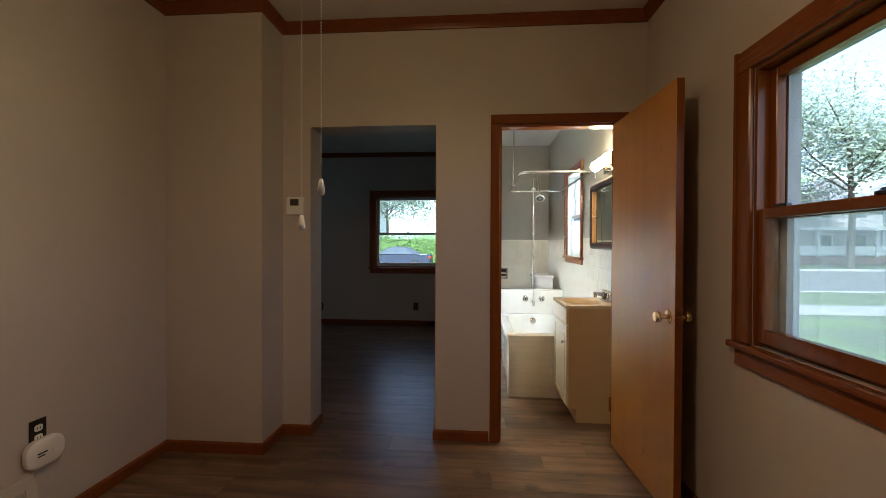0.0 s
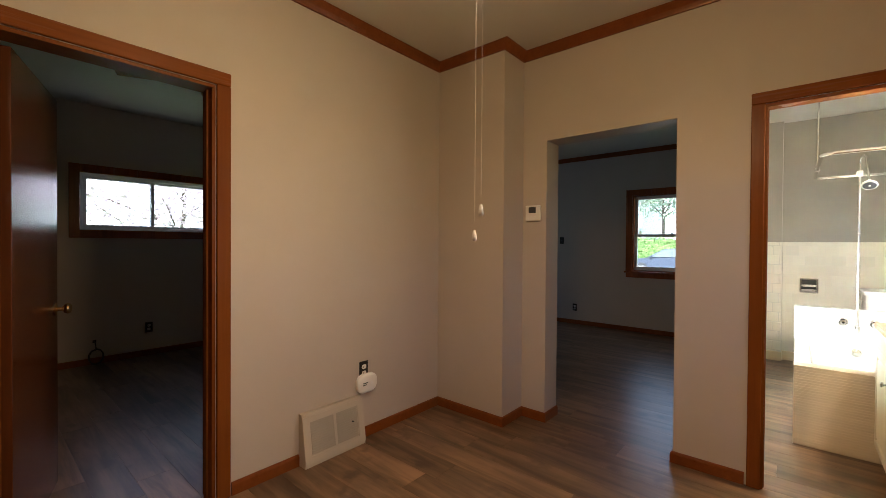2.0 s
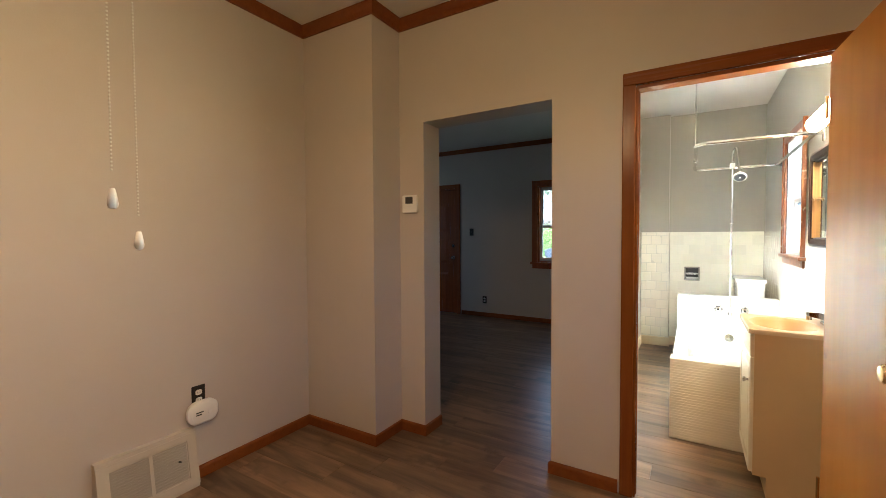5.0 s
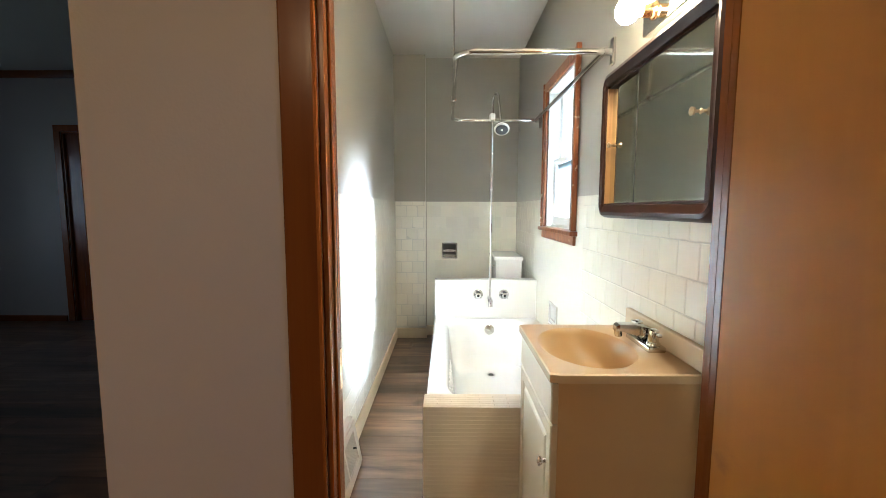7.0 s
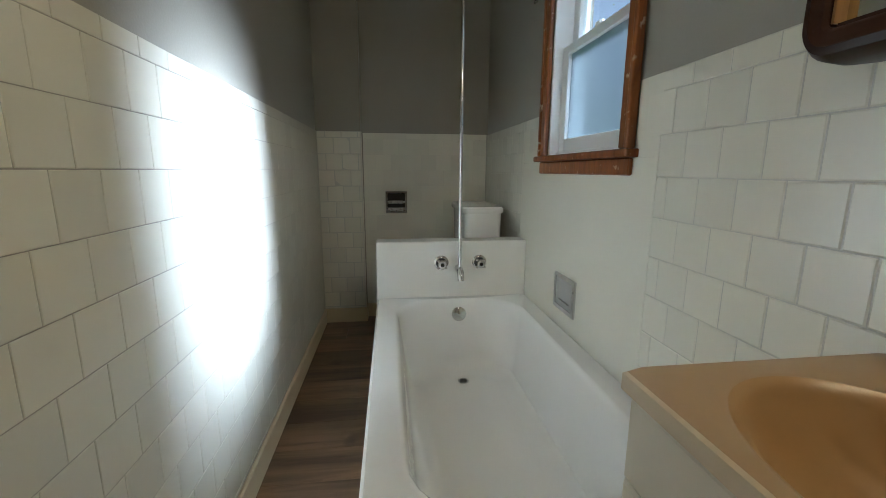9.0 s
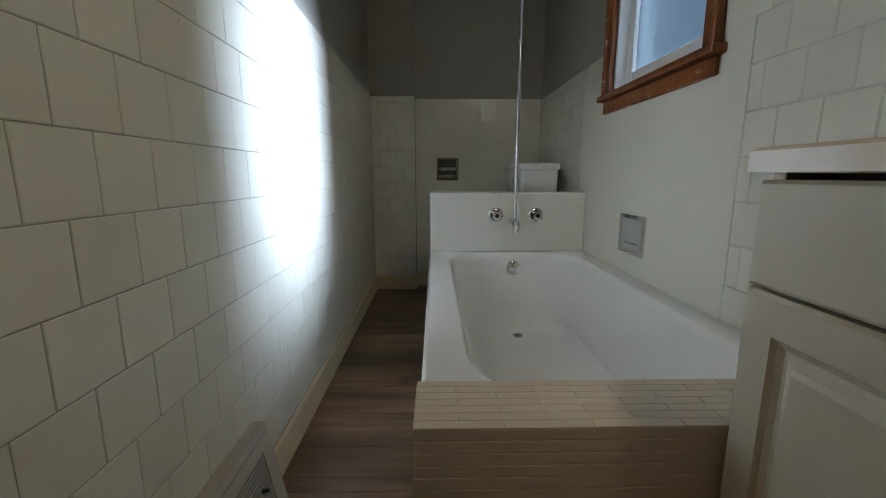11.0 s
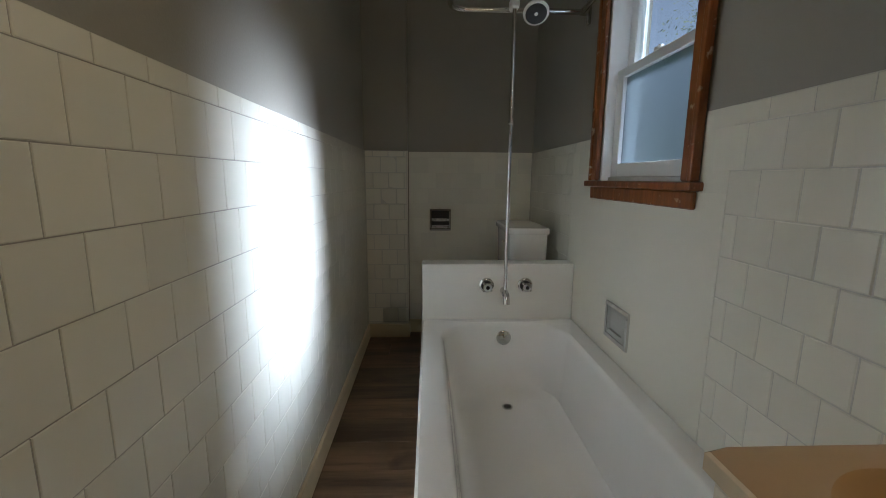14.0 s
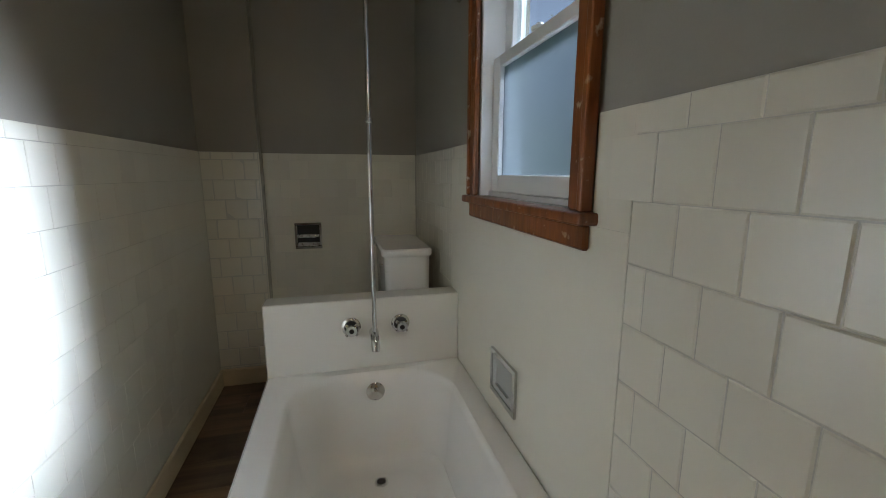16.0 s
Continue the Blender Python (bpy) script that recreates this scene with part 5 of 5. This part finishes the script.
# distant haze painted as pale colour, with emission that no real source gives
HAZE_GLOW = material("glowing_haze", (0.55, 0.62, 0.60), 1.0, vary=0.15, spots=(0.22, (0.26, 0.38, 0.16), 0.48))
haze_b = HAZE_GLOW.node_tree.nodes["Principled BSDF"]
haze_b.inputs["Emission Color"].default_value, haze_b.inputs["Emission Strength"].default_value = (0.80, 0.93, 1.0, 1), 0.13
bm = bmesh.new()
arc = [(85 * math.cos(radians(a)), 85 * math.sin(radians(a))) for a in range(-30, 171, 5)]
cols = [[bm.verts.new((x * k, y * k, z)) for x, y, k, z in ((x, y, 1, -0.6), (x, y, 1, 13 + 3 * math.sin(i * 1.7) + 2 * math.sin(i * 0.6)), (x, y, 1.02, 13 + 3 * math.sin(i * 1.7) + 2 * math.sin(i * 0.6)), (x, y, 1.02, -0.6))] for i, (x, y) in enumerate(arc)]
for a, b in zip(cols, cols[1:]):
    for k in range(4):
        bm.faces.new((a[k], a[(k + 1) % 4], b[(k + 1) % 4], b[k]))
single("backdrop", bm, HAZE_GLOW, "glowing backdrop painted as a pale hazy tree line", "backdrop", "structure")


house("pale grey house with a white front porch", 30.0, 38.0, 9.0, 8.0, 4.6, CONCRETE)
house("white sided house across the street", 43.5, 39.0, 9.0, 8.0, 5.6, SIDING)
house("white sided house behind the hedge", -14.0, 38.0, 10.0, 8.0, 5.6, SIDING)

# ---- repeated pieces: floor planks and tiles ----
rnd = random.Random(3)
cached = {}


def shared(key, build):
    if key not in cached:
        cached[key] = build()
    return cached[key]


def plank_mesh(length, width):
    bm = bmesh.new()
    h = 0.0007
    l, w = length / 2, width / 2
    loft(bm, [[(-l, -w, -0.008), (l, -w, -0.008), (l, w, -0.008), (-l, w, -0.008)], [(-l, -w, -h), (l, -w, -h), (l, w, -h), (-l, w, -h)],
              [(-l + h, -w + h, 0), (l - h, -w + h, 0), (l - h, w - h, 0), (-l + h, w - h, 0)]])
    return finish("plank", bm, PLANK)


W, L, GAP = 0.1815, 1.22, 0.0007
y = -0.9
while y < 7.6:
    x = -4.85 - rnd.uniform(0.05, 1.1)
    while x < RX:
        a, b = max(x, -4.85), min(x + L, RX)
        if b - a > 0.04:
            length = round(b - a - GAP, 3)
            p = new("plank", shared(("plank", length), lambda: plank_mesh(length, W - GAP)))
            p.matrix_basis = Matrix.Translation(((a + b) / 2, y + W / 2, 0))
            under(p, floor)
        x += L
    y += W


def tile_mesh(w, h, mat, edge=0.0014, thick=0.006):
    bm = bmesh.new()
    a, b = w / 2, h / 2
    loft(bm, [[(-a, 0, -b), (a, 0, -b), (a, 0, b), (-a, 0, b)], [(-a, thick - edge * 0.7, -b), (a, thick - edge * 0.7, -b), (a, thick - edge * 0.7, b), (-a, thick - edge * 0.7, b)],
              [(-a + edge, thick, -b + edge), (a - edge, thick, -b + edge), (a - edge, thick, b - edge), (-a + edge, thick, b - edge)]])
    return finish("tile", bm, mat)


def tile_field(parent, fr, a0, a1, tops, low, skip=(), phase=0.0, pitch=0.108, gap=0.0017, name="tile", mat=TILE, limit=None, back=True, grout=GROUT, faint=99.0, edge=0.0014, wobble=0.12):
    """Running-bond tiles on a wall face (local u, v, w); tops: heights of the joints from the top down."""
    if back:
        part("grout", slab(a0, -0.0065, low, a1, -0.0020 if grout is GROUT else -0.0013, tops[0]), grout, parent, frame_=fr)
    extra = bmesh.new()
    turn = fr.copy()
    for r, (t, b) in enumerate(zip(tops, tops[1:])):
        u = a0 - pitch * ((phase + 0.5 * (r % 2)) % 1.0)
        while u < a1:
            p, q = max(u, a0), min(u + pitch, a1)
            u += pitch
            mid = ((p + q) / 2, (t + b) / 2)
            if q - p < 0.012 or any(s[0] < mid[0] < s[1] and s[2] < mid[1] < s[3] for s in skip):
                continue
            far = mid[0] > faint
            g = 0.0005 if far else gap * (0.45 if faint < 6 and mid[0] > faint - 0.3 else 1.0)
            w, h = round(q - p - g, 4), round(t - b - g, 4)
            place = Matrix.Translation((mid[0] , -0.006, mid[1]))
            lean = pose(0, 0, 0, rnd.gauss(0, wobble), 0, rnd.gauss(0, wobble))
            if limit and mid[0] > limit:
                box(extra, p + g / 2, -0.006, b + g / 2, q - g / 2, 0.0, t - g / 2)
                continue
            o = new(name, shared((name, w, h, mat.name, edge), lambda: tile_mesh(w, h, mat, 0.0005 if far else edge)))
            m = turn @ place @ lean
            o.matrix_basis = m
            under(o, parent)
    if len(extra.verts):
        tagged(part(name, extra, mat, parent, frame_=fr), kind="stuff")
    else:
        extra.free()


TOPS = [1.345, 1.304] + [1.304 - 0.108 * i for i in range(1, 12)] + [0.102]
TOPS_E = [1.340, 1.291] + [1.291 - 0.108 * i for i in range(1, 12)]
west_bath = face_frame("x", BX, 1)
tile_field(wall_bath, west_bath, 3.874, 7.05, TOPS, 0.0, phase=0.994, limit=6.55, faint=5.9)
tile_field(wall_east, room_side, 3.874, 6.286, TOPS_E[:3], 0.0, skip=[(5.2, 6.06, 1.127, 2.2)], phase=0.004, back=False, faint=5.16, gap=0.0022, edge=0.0026)
tile_field(wall_east, room_side, 3.874, 5.1602, TOPS_E[2:11], 0.0, skip=[(3.9, 6.3, 0.0, 0.42)], phase=0.004, back=False, faint=5.16, gap=0.0022, edge=0.0026)
part("grout", slab(3.874, -0.0065, 0.0, 5.16, -0.0018, 1.340), NEAR_GROUT, wall_east, frame_=room_side)
for p, q, z0, z1 in ((5.1605, 6.286, 0.40, 1.127), (5.1605, 5.2675, 1.1272, 1.340), (6.0025, 6.286, 1.1272, 1.340)):
    part("backing", slab(p, -0.0065, z0, q, -0.0004, z1), TILE, wall_east, "smooth glazed tub surround", frame_=room_side)
tile_field(wall_east, room_side, 6.287, 7.15, TOPS_E, 0.0, phase=0.6, gap=0.0014, grout=PALE_GROUT)
tile_field(wall_bath_end, north_bath, 0.6625, 1.549, TOPS, 0.0, phase=0.2, gap=0.0014, grout=PALE_GROUT, faint=0.0)
part("side_tile", slab(0.6552, 7.0505, 0.0, 0.6615, 7.1495, 1.345, bevel=0.001), TILE, wall_pier)
tile_field(wall_pier, face_frame("y", 7.05, -1), BX, 0.655, TOPS, 0.0, phase=0.5, gap=0.0014, grout=PALE_GROUT, edge=0.004, wobble=0.6)

# the tub's foot wall: thin ribbed mosaic on front and top
foot = single("wall_tub_foot", slab(TUB_X + 0.005, 4.5865, -0.1, RX, 4.6985, BOX_TOP - 0.0038), MOSAIC_GROUT, "low tiled wall at the foot of the tub", "wall", "structure")
MR = 0.0165
foot_front = face_frame("y", 4.582, -1)
for r in range(31):
    z0 = BOX_TOP - 0.001 - MR * (r + 1)
    extra = bmesh.new()
    rib = [(4.5864, z0 + 0.0001), (4.5823, z0 + 0.0002), (4.5815, z0 + 0.0014), (4.5815, z0 + MR - 0.0014), (4.5823, z0 + MR - 0.0002), (4.5864, z0 + MR - 0.0001)]
    loft(extra, [[(x, y, z) for y, z in rib] for x in (TUB_X, RX - 0.385)], cap_first=True)
    tagged(part("tile_strip", extra, MOSAIC, foot), kind="stuff")
for k in range(7):
    u = TUB_X - 0.055 * (k % 2)
    v = 4.5815 + MR * k
    while u < RX - 0.002:
        p, q = max(u, TUB_X), min(u + 0.110, RX - 0.001)
        u += 0.110
        if q - p < 0.01:
            continue
        o = new("tile", shared(("cap", round(q - p, 3)), lambda: finish("tile", slab(-(q - p) / 2 + 0.0003, -MR / 2 + 0.0003, -0.0055, (q - p) / 2 - 0.0003, MR / 2 - 0.0003, 0.0, bevel=0.0006), MOSAIC)))
        o.matrix_basis = Matrix.Translation(((p + q) / 2, v + MR / 2, BOX_TOP))
        under(o, foot)
part("side_trim", slab(TUB_X - 0.001, 4.5865, 0.0, TUB_X + 0.0049, 4.6985, BOX_TOP - 0.0056), MOSAIC, foot)
